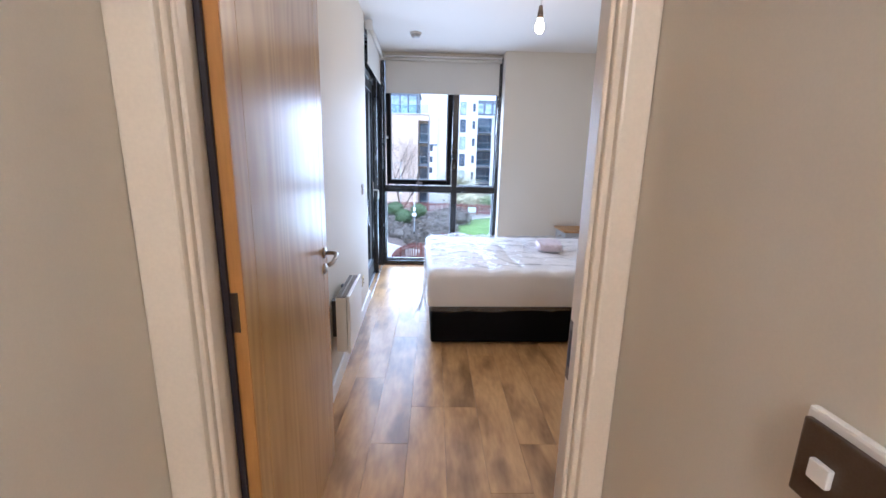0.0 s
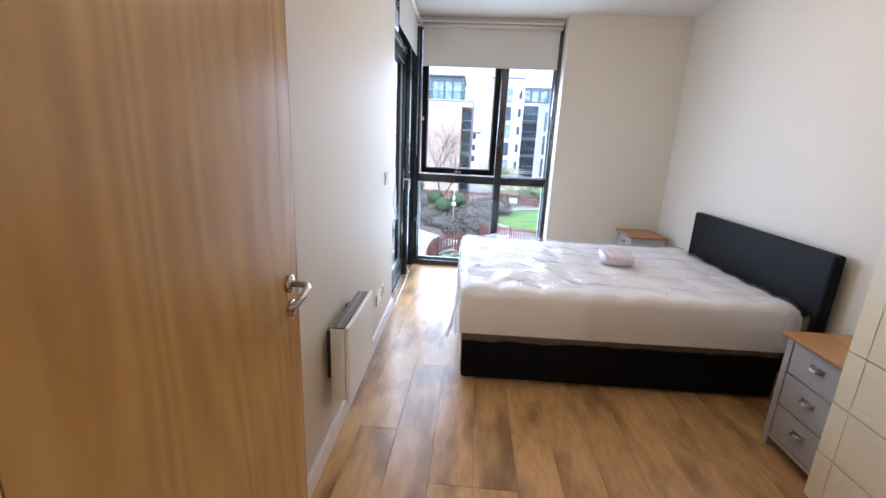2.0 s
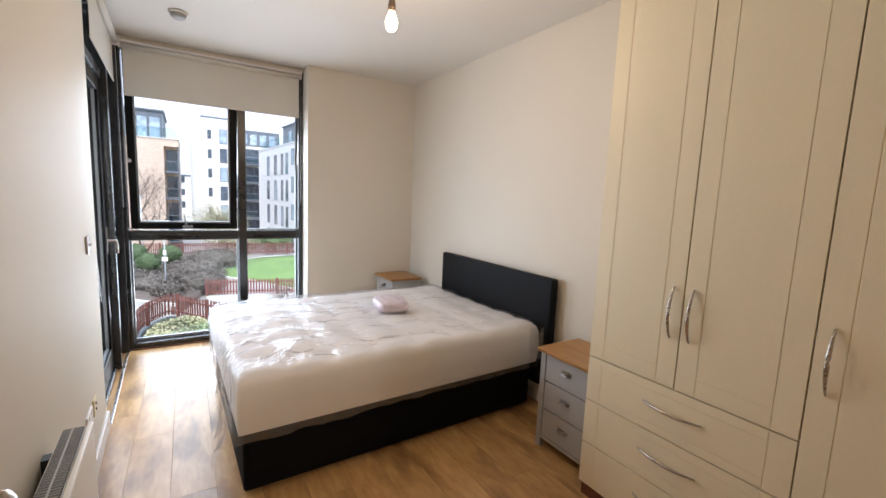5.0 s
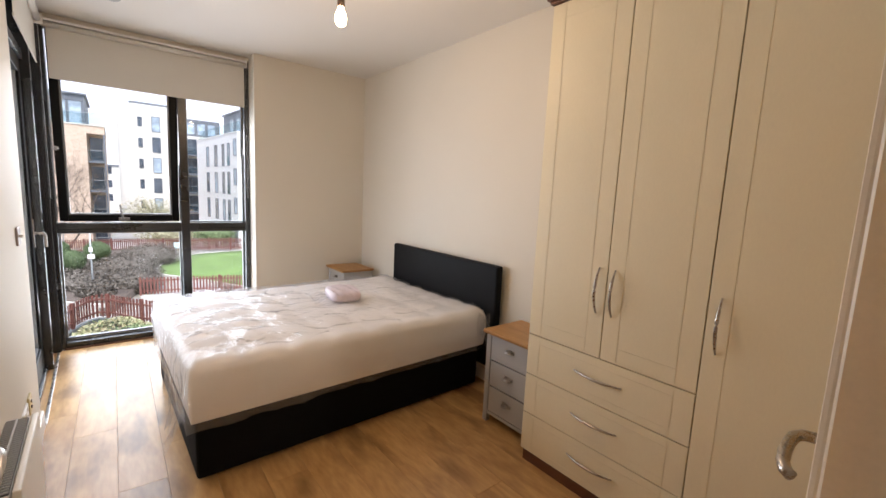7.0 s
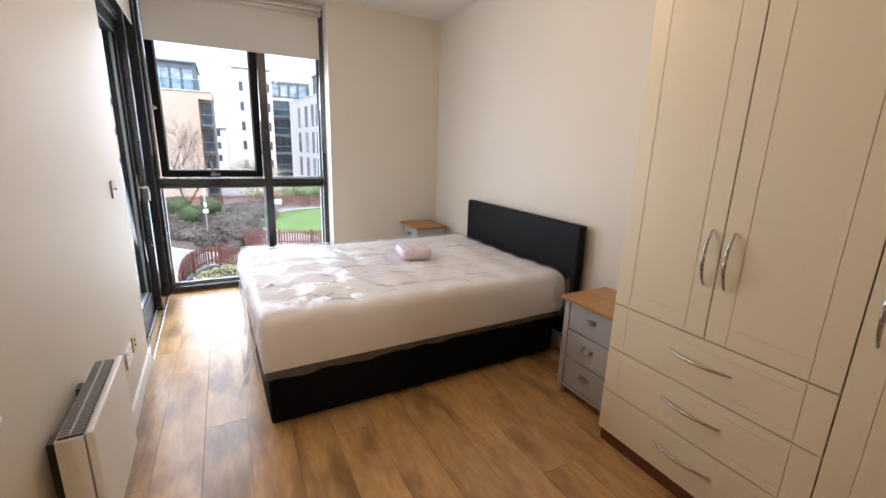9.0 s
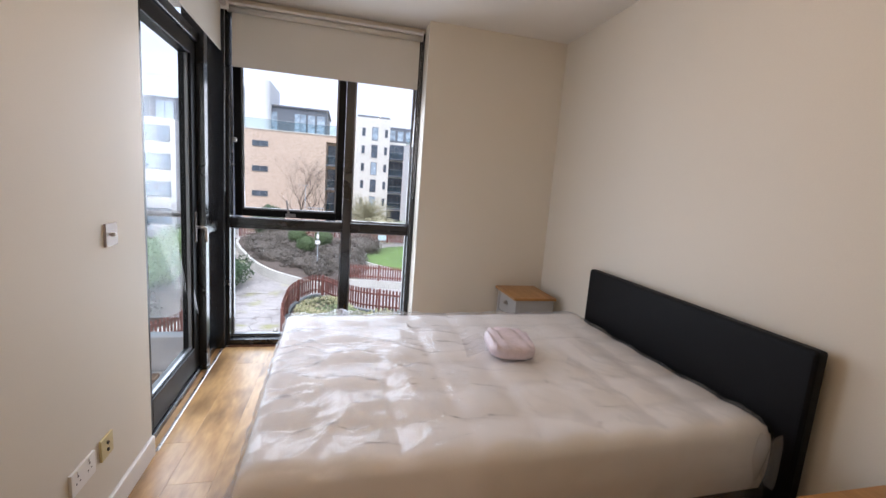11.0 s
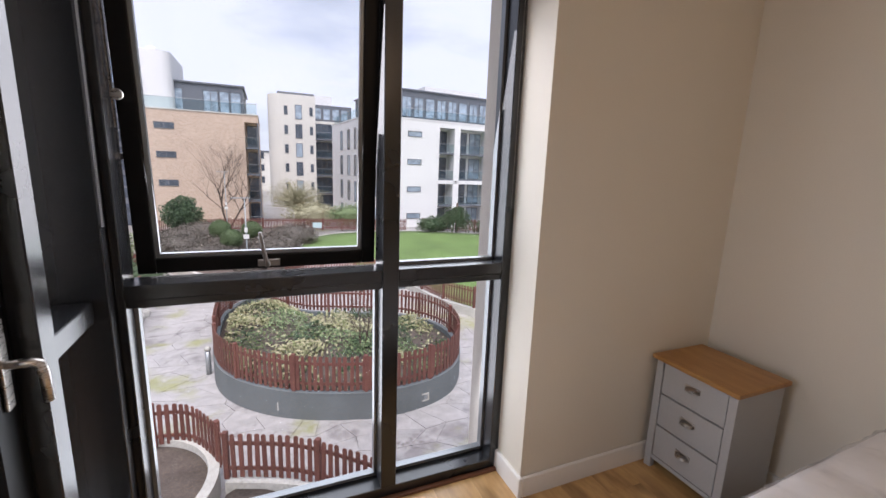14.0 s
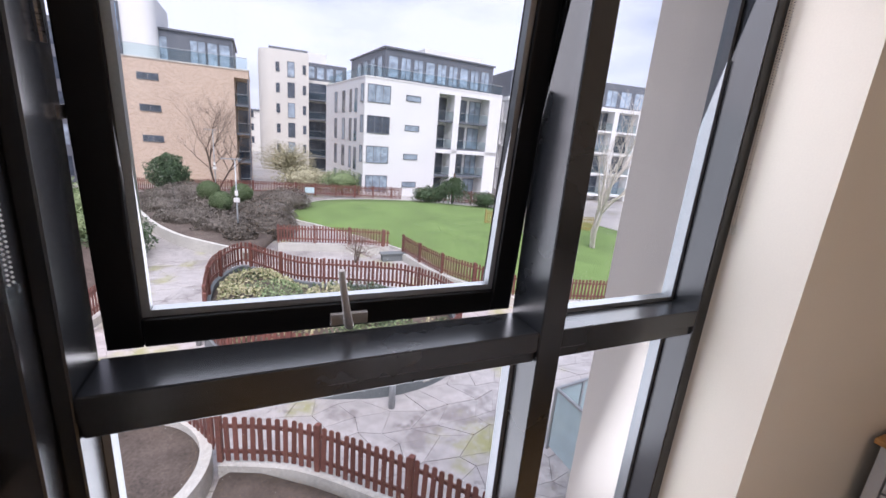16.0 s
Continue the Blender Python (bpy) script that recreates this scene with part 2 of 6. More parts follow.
RENDERED = mat("pale_stucco", (0.86, 0.78, 0.70), 0.9, vary=0.08, scale=1.5, fine=120, bump=0.6)
ALUG = mat("grey_glazing_bead", (0.22, 0.23, 0.24), 0.35, 0.6, 0.08, 5, 200, 0.03)
LINEN = mat("pale_pink_linen", (0.70, 0.60, 0.64), 0.7, vary=0.08, scale=12, fine=60, bump=0.5, coat=0.5)
SATIN = mat("satin_nickel", (0.37, 0.31, 0.28), 0.45, 0.5, 0.06, 20, 300, 0.03)
HANDLEG = mat("dull_grey_metal", (0.27, 0.25, 0.235), 0.5, 0.2, 0.06, 20, 300, 0.02)
YELLOWED = mat("yellowed_plastic", (0.60, 0.50, 0.26), 0.4, vary=0.05, bump=0.02)
BRONZE = mat("dark_bronze_metal", (0.16, 0.12, 0.09), 0.35, 0.8, 0.1, 20, 300, 0.05)
BULB = glow("lit_bulb", (1.0, 0.72, 0.42), 14.0)
BULBDIM = glow("fill_fitting_glow", (1.0, 0.75, 0.5), 2.5)


def film(name):
    """Clear polythene: mostly transparent, glossy where it faces away and along its fine creases."""
    m = bpy.data.materials.new(name)
    m.use_nodes = True
    n, l = m.node_tree.nodes, m.node_tree.links
    n.remove(n["Principled BSDF"])
    tr = n.new("ShaderNodeBsdfTransparent")
    tr.inputs["Color"].default_value = (0.97, 0.97, 0.98, 1)
    gl = n.new("ShaderNodeBsdfGlossy")
    gl.inputs["Roughness"].default_value = 0.16
    df = n.new("ShaderNodeBsdfDiffuse")
    df.inputs["Color"].default_value = (0.85, 0.86, 0.9, 1)
    tc = n.new("ShaderNodeTexCoord")
    ns = n.new("ShaderNodeTexNoise")
    ns.inputs["Scale"].default_value, ns.inputs["Detail"].default_value, ns.inputs["Distortion"].default_value = 9, 5, 1.2
    l.new(tc.outputs["Object"], ns.inputs["Vector"])
    bp = n.new("ShaderNodeBump")
    bp.inputs["Strength"].default_value, bp.inputs["Distance"].default_value = 0.7, 0.02
    l.new(ns.outputs["Fac"], bp.inputs["Height"])
    l.new(bp.outputs["Normal"], gl.inputs["Normal"])
    fr = n.new("ShaderNodeLayerWeight")
    fr.inputs["Blend"].default_value = 0.5
    pw = n.new("ShaderNodeMath")
    pw.operation = "POWER"
    pw.inputs[1].default_value = 3.0
    l.new(fr.outputs["Facing"], pw.inputs[0])
    ma = n.new("ShaderNodeMath")
    ma.operation = "MULTIPLY_ADD"
    ma.inputs[1].default_value, ma.inputs[2].default_value = 0.28, 0.07
    l.new(pw.outputs[0], ma.inputs[0])
    l.new(bp.outputs["Normal"], fr.inputs["Normal"])
    mx = n.new("ShaderNodeMixShader")
    l.new(ma.outputs[0], mx.inputs[0])
    veil = n.new("ShaderNodeMixShader")
    veil.inputs[0].default_value = 0.10
    l.new(tr.outputs[0], veil.inputs[1])
    l.new(df.outputs[0], veil.inputs[2])
    l.new(veil.outputs[0], mx.inputs[1])
    l.new(gl.outputs[0], mx.inputs[2])
    l.new(mx.outputs[0], n["Material Output"].inputs["Surface"])
    return m


FILM = film("clear_polythene")
def weathered(m):
    """Dark damp patches and yellow-green moss stains, each with its own uneven outline."""
    n, l = m.node_tree.nodes, m.node_tree.links
    b = n["Principled BSDF"]
    geo = n.new("ShaderNodeNewGeometry")
    col = b.inputs["Base Color"].links[0].from_socket
    for scale_, lo, hi, tint, kind in ((0.55, 0.54, 0.60, (0.62, 0.60, 0.60), "MULTIPLY"), (2.1, 0.60, 0.66, (0.50, 0.48, 0.48), "MULTIPLY"), (0.42, 0.545, 0.67, (0.34, 0.34, 0.12), "MIX")):
        t = n.new("ShaderNodeTexNoise")
        t.inputs["Scale"].default_value, t.inputs["Detail"].default_value, t.inputs["Roughness"].default_value = scale_, 9, 0.68
        mp = n.new("ShaderNodeMapping")
        mp.inputs["Location"].default_value = (scale_ * 17, 3.0 - scale_, 0)
        l.new(geo.outputs["Position"], mp.inputs["Vector"])
        l.new(mp.outputs["Vector"], t.inputs["Vector"])
        r = n.new("ShaderNodeMapRange")
        r.inputs["From Min"].default_value, r.inputs["From Max"].default_value = lo, hi
        r.inputs["To Max"].default_value = 0.85
        l.new(t.outputs["Fac"], r.inputs["Value"])
        x = n.new("ShaderNodeMixRGB")
        x.blend_type = kind
        x.inputs["Color2"].default_value = (*tint, 1)
        l.new(r.outputs["Result"], x.inputs["Fac"])
        l.new(col, x.inputs["Color1"])
        col = x.outputs["Color"]
    l.new(col, b.inputs["Base Color"])
    return m


PAVING = weathered(mat("wet_paving", (0.50, 0.472, 0.46), 0.30, vary=0.2, scale=0.35, fine=3.5, bump=0.25, random_tone=0.05))
JOINT = weathered(mat("wet_tarmac_joint", (0.40, 0.375, 0.365), 0.3, vary=0.3, scale=0.3, fine=4.0, bump=0.3))
GRASS = mat("lawn_grass", (0.15, 0.24, 0.07), 0.9, vary=0.25, scale=0.4, fine=14, bump=0.9)
SOIL = mat("bare_soil", (0.135, 0.105, 0.088), 0.95, vary=0.4, scale=1.5, fine=18, bump=1.0)
FENCEW = mat("red_brown_stained_wood", (0.19, 0.072, 0.056), 0.65, vary=0.25, scale=3, fine=40, bump=0.3, stretch=(1, 1, 0.15), random_tone=0.18)
FENCEY = mat("weathered_yellow_wood", (0.36, 0.28, 0.10), 0.75, vary=0.2, scale=3, fine=40, bump=0.3)
CONC = mat("grey_green_concrete", (0.17, 0.19, 0.195), 0.75, vary=0.2, scale=0.8, fine=20, bump=0.3)
KERB = mat("pale_concrete_kerb", (0.60, 0.58, 0.53), 0.8, vary=0.2, scale=0.9, fine=14, bump=0.3)
WHITER = mat("white_render", (0.80, 0.79, 0.78), 0.85, vary=0.05, scale=0.3, fine=6, bump=0.1)
CREAMR = mat("cream_render", (0.72, 0.69, 0.63), 0.85, vary=0.06, scale=0.3, fine=6, bump=0.1)
ZINC = mat("dark_zinc_cladding", (0.16, 0.175, 0.20), 0.5, 0.2, 0.15, 0.6, 8, 0.1, stretch=(4, 4, 0.3))
DARKGL = mat("dark_window_glass", (0.075, 0.095, 0.125), 0.08, 0.0, 0.4, 0.5, 2, 0.0, spec=0.8)
# sky glare and reflection on these panes are put into the base colour
PALEGL = mat("sky_glare_window_glass", (0.36, 0.44, 0.52), 0.12, 0.0, 0.4, 0.8, 2, 0.0, spec=0.8)
BLUEGL = mat("sky_reflection_stair_glass", (0.30, 0.42, 0.58), 0.08, 0.0, 0.3, 0.5, 2, 0.0, spec=0.8)
BALGL = glass("balcony_glass", (0.84, 0.90, 0.91), 0.02)
FROST = mat("frosted_glass", (0.55, 0.70, 0.72), 0.25, vary=0.1, bump=0.02)
BARK = mat("brown_bark", (0.13, 0.095, 0.075), 0.9, vary=0.3, scale=4, fine=30, bump=0.6)
BIRCH = mat("white_birch_bark", (0.66, 0.60, 0.53), 0.75, vary=0.25, scale=3, fine=25, bump=0.4, stretch=(1, 1, 4))
DECK = wood("balcony_deck", (0.33, 0.21, 0.13), (0.22, 0.13, 0.08), 0.1, 0.6, "X", 0.08)
STEELG = mat("galvanised_steel", (0.42, 0.44, 0.45), 0.45, 0.7, 0.1, 6, 60, 0.05)


def leafy(name, c1, c2):
    m = mat(name, c1, 0.6, vary=0.2, scale=2, fine=20, bump=0.0)
    n, l = m.node_tree.nodes, m.node_tree.links
    b = n["Principled BSDF"]
    g = n.new("ShaderNodeNewGeometry")
    r = n.new("ShaderNodeValToRGB")
    r.color_ramp.elements[0].color, r.color_ramp.elements[1].color = (*c1, 1), (*c2, 1)
    l.new(g.outputs["Random Per Island"], r.inputs["Fac"])
    l.new(r.outputs["Color"], b.inputs["Base Color"])
    return m


LEAF = leafy("green_leaves", (0.09, 0.15, 0.055), (0.30, 0.38, 0.19))
LEAFD = leafy("dark_evergreen_leaves", (0.03, 0.06, 0.03), (0.10, 0.16, 0.075))
LEAFB = leafy("brown_heather_twigs", (0.065, 0.055, 0.045), (0.205, 0.175, 0.145))
LEAFT = leafy("clipped_box_leaves", (0.05, 0.09, 0.035), (0.16, 0.22, 0.10))
LEAFO = leafy("olive_twigs", (0.33, 0.32, 0.20), (0.52, 0.48, 0.33))
LEAFY = leafy("straw_and_green_cover", (0.24, 0.27, 0.11), (0.56, 0.50, 0.33))
LEAFR = leafy("reddish_bare_twigs", (0.20, 0.11, 0.09), (0.36, 0.24, 0.20))

def brick_mat(name, c1, c2, mortar):
    m = mat(name, c1, 0.85, vary=0.1, scale=0.3, fine=3, bump=0.1)
    n, l = m.node_tree.nodes, m.node_tree.links
    tc = n.new("ShaderNodeTexCoord")
    mp = n.new("ShaderNodeMapping")
    mp.inputs["Rotation"].default_value = (radians(90), 0, 0)
    l.new(tc.outputs["Object"], mp.inputs["Vector"])
    br = n.new("ShaderNodeTexBrick")
    br.inputs["Color1"].default_value, br.inputs["Color2"].default_value, br.inputs["Mortar"].default_value = (*c1, 1), (*c2, 1), (*mortar, 1)
    br.inputs["Scale"].default_value = 1.0
    br.inputs["Brick Width"].default_value, br.inputs["Row Height"].default_value, br.inputs["Mortar Size"].default_value = 0.225, 0.075, 0.006
    l.new(mp.outputs["Vector"], br.inputs["Vector"])
    l.new(br.outputs["Color"], n["Principled BSDF"].inputs["Base Color"])
    return m


BRICK = brick_mat("buff_brick", (0.68, 0.52, 0.405), (0.52, 0.375, 0.28), (0.60, 0.50, 0.42))

# ---- mesh helpers ----
def box(bm, x0, y0, z0, x1, y1, z1, bevel=0.0, seg=2):
    vs = [bm.verts.new(p) for p in ((x0, y0, z0), (x1, y0, z0), (x1, y1, z0), (x0, y1, z0), (x0, y0, z1), (x1, y0, z1), (x1, y1, z1), (x0, y1, z1))]
    fs = [bm.faces.new([vs[i] for i in q]) for q in ((0, 3, 2, 1), (4, 5, 6, 7), (0, 1, 5, 4), (1, 2, 6, 5), (2, 3, 7, 6), (3, 0, 4, 7))]
    if bevel:
        es = list({e for f in fs for e in f.edges})
        bmesh.ops.bevel(bm, geom=es, offset=bevel, segments=seg, affect="EDGES", profile=0.6)
    return bm


def boxes(*rows, bevel=0.0, seg=2):
    bm = bmesh.new()
    for r in rows:
        box(bm, *r, bevel=bevel, seg=seg)
    return bm


def tube(bm, pts, r, n=10, radii=None, cap=True):
    """A round bar along points."""
    pts = [Vector(p) for p in pts]
    rings = []
    ref = Vector((0.0, 0.0, 1.0))
    for i, p in enumerate(pts):
        d = (pts[min(i + 1, len(pts) - 1)] - pts[max(i - 1, 0)]).normalized()
        a = d.cross(ref)
        if a.length < 0.05:
            a = d.cross(Vector((1, 0, 0)))
        a.normalize()
        b = d.cross(a).normalized()
        rr = radii[i] if radii else r
        rings.append([bm.verts.new(p + (a * math.cos(2 * math.pi * k / n) + b * math.sin(2 * math.pi * k / n)) * rr) for k in range(n)])
    for q, w in zip(rings, rings[1:]):
        for k in range(n):
            f = bm.faces.new((q[k], q[(k + 1) % n], w[(k + 1) % n], w[k]))
            f.smooth = True
    if cap:
        bm.faces.new(rings[0][::-1])
        bm.faces.new(rings[-1])
    return bm


def lathe(bm, prof, centre=(0, 0, 0), n=24, axis="Z"):
    """Turn a profile of (radius, height) round an axis."""
    rings = []
    for r, h in prof:
        ring = []
        for k in range(n):
            a = 2 * math.pi * k / n
            u, v = r * math.cos(a), r * math.sin(a)
            p = {"Z": (u, v, h), "X": (h, u, v), "Y": (u, h, v)}[axis]
            ring.append(bm.verts.new(Vector(centre) + Vector(p)))
        rings.append(ring)
    for q, w in zip(rings, rings[1:]):
        for k in range(n):
            f = bm.faces.new((q[k], q[(k + 1) % n], w[(k + 1) % n], w[k]))
            f.smooth = True
    bm.faces.new(rings[0][::-1])
    bm.faces.new(rings[-1])
    bmesh.ops.recalc_face_normals(bm, faces=bm.faces[:])
    return bm


def mesh_of(name, bm, material, smooth=False):
    me = bpy.data.meshes.new(name)
    bmesh.ops.recalc_face_normals(bm, faces=bm.faces[:])
    if smooth:
        for f in bm.faces:
            f.smooth = True
    bm.to_mesh(me)
    bm.free()
    me.materials.append(material)
    return me


def part(name, bm, material, parent=None, label="", smooth=False):
    ob = new(name, mesh_of(name, bm, material, smooth))
    if parent:
        ob.parent = parent
    return tagged(ob, label)


def thing(name, label, category, group="", at=None, kind=""):
    ob = new(name)
    ob.empty_display_size = 0.1
    if at is not None:
        ob.matrix_basis = at
    return tagged(ob, label, category, group, kind)


def fixed(name, bm, material, label="", category=""):
    return tagged(part(name, bm, material), label, category, kind="structure")

# ---- the flat's shell ----
X1, Y0, Y1 = 2.66, 1.140, 5.40          # right wall, door wall, window wall (faces to the room)
HX0, HX1 = 0.085, 1.10                # hall
DL, DR = 0.19, 1.025                  # bedroom doorway
WEND = 4.225                            # end of the left wall, where the balcony door starts
SKEW = Matrix.Translation((0, 5.6, 0)) @ Matrix.Rotation(radians(1.7), 4, "Z") @ Matrix.Translation((0, -5.6, 0))   # the left side runs a little out of square


def skewed(ob):
    ob.matrix_basis = SKEW @ ob.matrix_basis
    return ob


floor = fixed("floor", boxes((-0.13, -1.8, -0.22, 2.9, 5.63, -0.012)), SEAL, "oak laminate floor in long planks", "floor")
fixed("ceiling", boxes((-0.3, -1.9, CEIL, 2.95, 6.05, CEIL + 0.25)), CEILING, "plain white painted ceiling", "ceiling")
skewed(fixed("wall_west", boxes((-0.30, 1.055, -0.25, 0.0, WEND, CEIL)), WALL, "cream painted plaster wall", "wall"))
fixed("wall_east", boxes((X1, 0.8, -0.25, 3.0, 6.05, CEIL)), WALL, "cream painted plaster wall", "wall")
fixed("wall_north", boxes((1.505, Y1, -0.25, X1, 5.72, CEIL)), WALL, "cream painted plaster wall beside the window", "wall")
fixed("wall_outer", boxes((1.57, 5.72, -5.6, 9.0, 6.04, CEIL + 3)), RENDERED, "pale rendered outer wall of the block", "wall")
fixed("wall_outer", boxes((-0.12, 5.74, -5.6, 1.57, 5.80, -0.03)), RENDERED, "pale rendered outer wall below the window", "wall")
fixed("wall_outer", boxes((-0.3, 5.74, 2.66, 1.57, 6.04, CEIL + 3)), RENDERED, "pale rendered outer wall above the window", "wall")
fixed("wall_window_head", boxes((-0.12, 5.60, 2.62, 1.53, 5.74, CEIL)), WALL, "plaster strip above the window", "wall")
skewed(fixed("wall_door_head", boxes((-0.30, WEND, 2.62, -0.02, 5.60, CEIL)), WALL, "plaster strip above the balcony door", "wall"))
fixed("wall_south", boxes((-0.3, 1.055, -0.25, DL - 0.025, Y0, CEIL), (DR + 0.025, 1.055, -0.25, 1.205, Y0, CEIL), (2.02, 1.055, -0.25, X1, Y0, CEIL), (1.205, 1.055, 2.06, 2.02, Y0, CEIL), (DL - 0.025, 1.055, 2.08, DR + 0.025, Y0, CEIL)), WALL, "cream painted plaster wall with the bedroom doorway", "wall")
fixed("wall_hall_east", boxes((HX1, -1.8, -0.25, HX1 + 0.12, 1.055, CEIL)), WALL, "cream painted hall wall", "wall")
fixed("wall_hall_west", boxes((HX0 - 0.15, -1.8, -0.25, HX0, -0.33, CEIL), (HX0 - 0.15, 0.52, -0.25, HX0, 1.055, CEIL), (HX0 - 0.15, -0.33, 2.06, HX0, 0.52, CEIL)), WALL, "cream painted hall wall with a side door", "wall")
fixed("wall_hall_south", boxes((HX0 - 0.15, -1.92, -0.25, HX1 + 0.12, -1.8, CEIL)), WALL, "cream painted hall end wall", "wall")
fixed("wall_closet", boxes((1.2, 0.7, -0.25, 2.1, 0.8, CEIL)), WALL, "plain wall behind the closed side door", "wall")


# assumed slab, end wall and storey, added to block sun from the flat
skewed(fixed("balcony_soffit", boxes((-2.0, 0.9, CEIL + 0.01, -0.301, 6.03, CEIL + 0.26)), RENDERED, "assumed pale slab over the balcony, added to block sun", "ceiling"))
skewed(fixed("wall_balcony", boxes((-2.0, 0.9, -5.6, -0.301, 1.19, CEIL)), RENDERED, "assumed pale wall at the balcony's end, added to block sun", "wall"))
fixed("roof_slab", boxes((-2.0, -4.0, CEIL + 0.262, 9.0, 5.73, CEIL + 3.0)), RENDERED, "assumed plain storey above the flat, added to block sun", "wall")


def skirting(*rows):
    return fixed("baseboard", boxes(*rows, bevel=0.004, seg=1), SKIRT, "white painted skirting board", "skirting")
skewed(skirting((0.0, Y0 + 0.05, -0.01, 0.016, WEND - 0.004, 0.10)))
skirting((1.510, Y1 - 0.016, -0.01, X1, Y1, 0.10), (1.489, Y1 - 0.016, -0.01, 1.510, 5.625, 0.10))
skirting((X1 - 0.016, 2.46, -0.01, X1, Y1 - 0.018, 0.10))
skirting((HX1 - 0.016, -1.78, -0.01, HX1, 1.01, 0.10))
skirting((HX0, 0.60, -0.01, HX0 + 0.016, 1.01, 0.10))
# thin metal edging where the laminate meets the balcony door's reveal
skewed(fixed("trim", boxes((0.004, WEND + 0.01, -0.012, 0.022, 5.60, 0.006), bevel=0.003, seg=1), CHROME, "silver floor edging strip by the balcony door", "trim"))
skewed(fixed("trim", boxes((-0.125, WEND + 0.002, -0.012, 0.003, 5.60, -0.002)), OAKTOP, "oak threshold board under the balcony door", "trim"))
fixed("trim", boxes((0.05, 5.578, -0.012, 1.50, 5.601, 0.012), bevel=0.003, seg=1), PLINTH, "brown beading under the window", "trim")

# doorway lining, stop and architraves
fixed("door_lining", boxes((DL - 0.025, 1.045, -0.01, DL, 1.148, 2.08), (DR, 1.045, -0.01, DR + 0.025, 1.148, 2.08), (DL - 0.025, 1.045, 2.055, DR + 0.025, 1.148, 2.08), bevel=0.003, seg=1), JAMB, "cream painted door lining", "door frame")
fixed("door_stop", boxes((DL + 0.0005, 1.058, -0.01, DL + 0.012, 1.095, 2.054), (DR - 0.012, 1.058, -0.01, DR - 0.0005, 1.095, 2.054), bevel=0.003, seg=1), JAMB, "cream painted door stop", "door frame")
fixed("architrave", boxes((HX0 + 0.001, 1.027, -0.01, DL - 0.01, 1.0545, 2.14), (DR + 0.014, 1.027, -0.01, HX1 - 0.001, 1.0545, 2.14), (HX0 + 0.001, 1.027, 2.0725, HX1 - 0.001, 1.0545, 2.14), bevel=0.007), JAMB, "cream moulded architrave round the bedroom doorway", "door frame")
fixed("architrave", boxes((DR + 0.012, 1.1405, -0.01, HX1 - 0.002, 1.158, 2.14), (0.14, 1.1405, -0.01, DL - 0.012, 1.158, 2.14), (0.14, 1.1405, 2.0725, HX1 - 0.002, 1.158, 2.14), bevel=0.006), JAMB, "cream moulded architrave inside the bedroom", "door frame")
# strike plate on the lining
plate = thing("strike_plate", "brushed steel strike plate let into the door lining", "strike plate")
part("plate", boxes((DR - 0.0025, 1.097, 0.915, DR - 0.0002, 1.142, 1.068), bevel=0.001, seg=1), BRONZE, plate)
part("keep_recess", boxes((DR - 0.0035, 1.106, 0.95, DR - 0.0027, 1.132, 1.045)), SEAL, plate)

# ---- doors ----
def lever_handle(parent, x, y, z, out, along):
    """A round rose and a bent lever of brushed steel. out: +1/-1 along x; along: +1/-1 along y."""
    bm = bmesh.new()
    lathe(bm, [(0.001, 0), (0.024, 0), (0.024, 0.006), (0.020, 0.009), (0.001, 0.009)], (0, 0, 0), 24, "X")
    for v in bm.verts:
        v.co.x *= out
        v.co += Vector((x, y, z))
    handle = part("handle", bm, CHROME, parent, "brushed steel lever handle on a round rose")
    pts = [(x + out * d, y + along * a, z - c) for d, a, c in ((0.006, 0, 0), (0.035, 0, 0), (0.050, 0.006, 0), (0.058, 0.020, 0.001), (0.060, 0.040, 0.004), (0.060, 0.065, 0.010), (0.057, 0.086, 0.018), (0.050, 0.100, 0.023), (0.042, 0.106, 0.025))]
    part("lever", tube(bmesh.new(), pts, 0.009, 12), CHROME, handle)
    return handle


def keyhole(parent, x, y, z, out, turn):
    bm = bmesh.new()
    lathe(bm, [(0.001, 0), (0.024, 0), (0.024, 0.006), (0.020, 0.009), (0.001, 0.009)], (0, 0, 0), 24, "X")
    for v in bm.verts:
        v.co.x *= out
        v.co += Vector((x, y, z))
    rose = part("lock_rose", bm, CHROME, parent)
    if turn:
        part("thumb_turn", boxes((min(x + out * 0.009, x + out * 0.03), y - 0.005, z - 0.014, max(x + out * 0.009, x + out * 0.03), y + 0.005, z + 0.014), bevel=0.002), CHROME, rose)
    else:
        part("keyhole", boxes((min(x + out * 0.0088, x + out * 0.0098), y - 0.003, z - 0.012, max(x + out * 0.0088, x + out * 0.0098), y + 0.003, z + 0.006)), SEAL, rose)


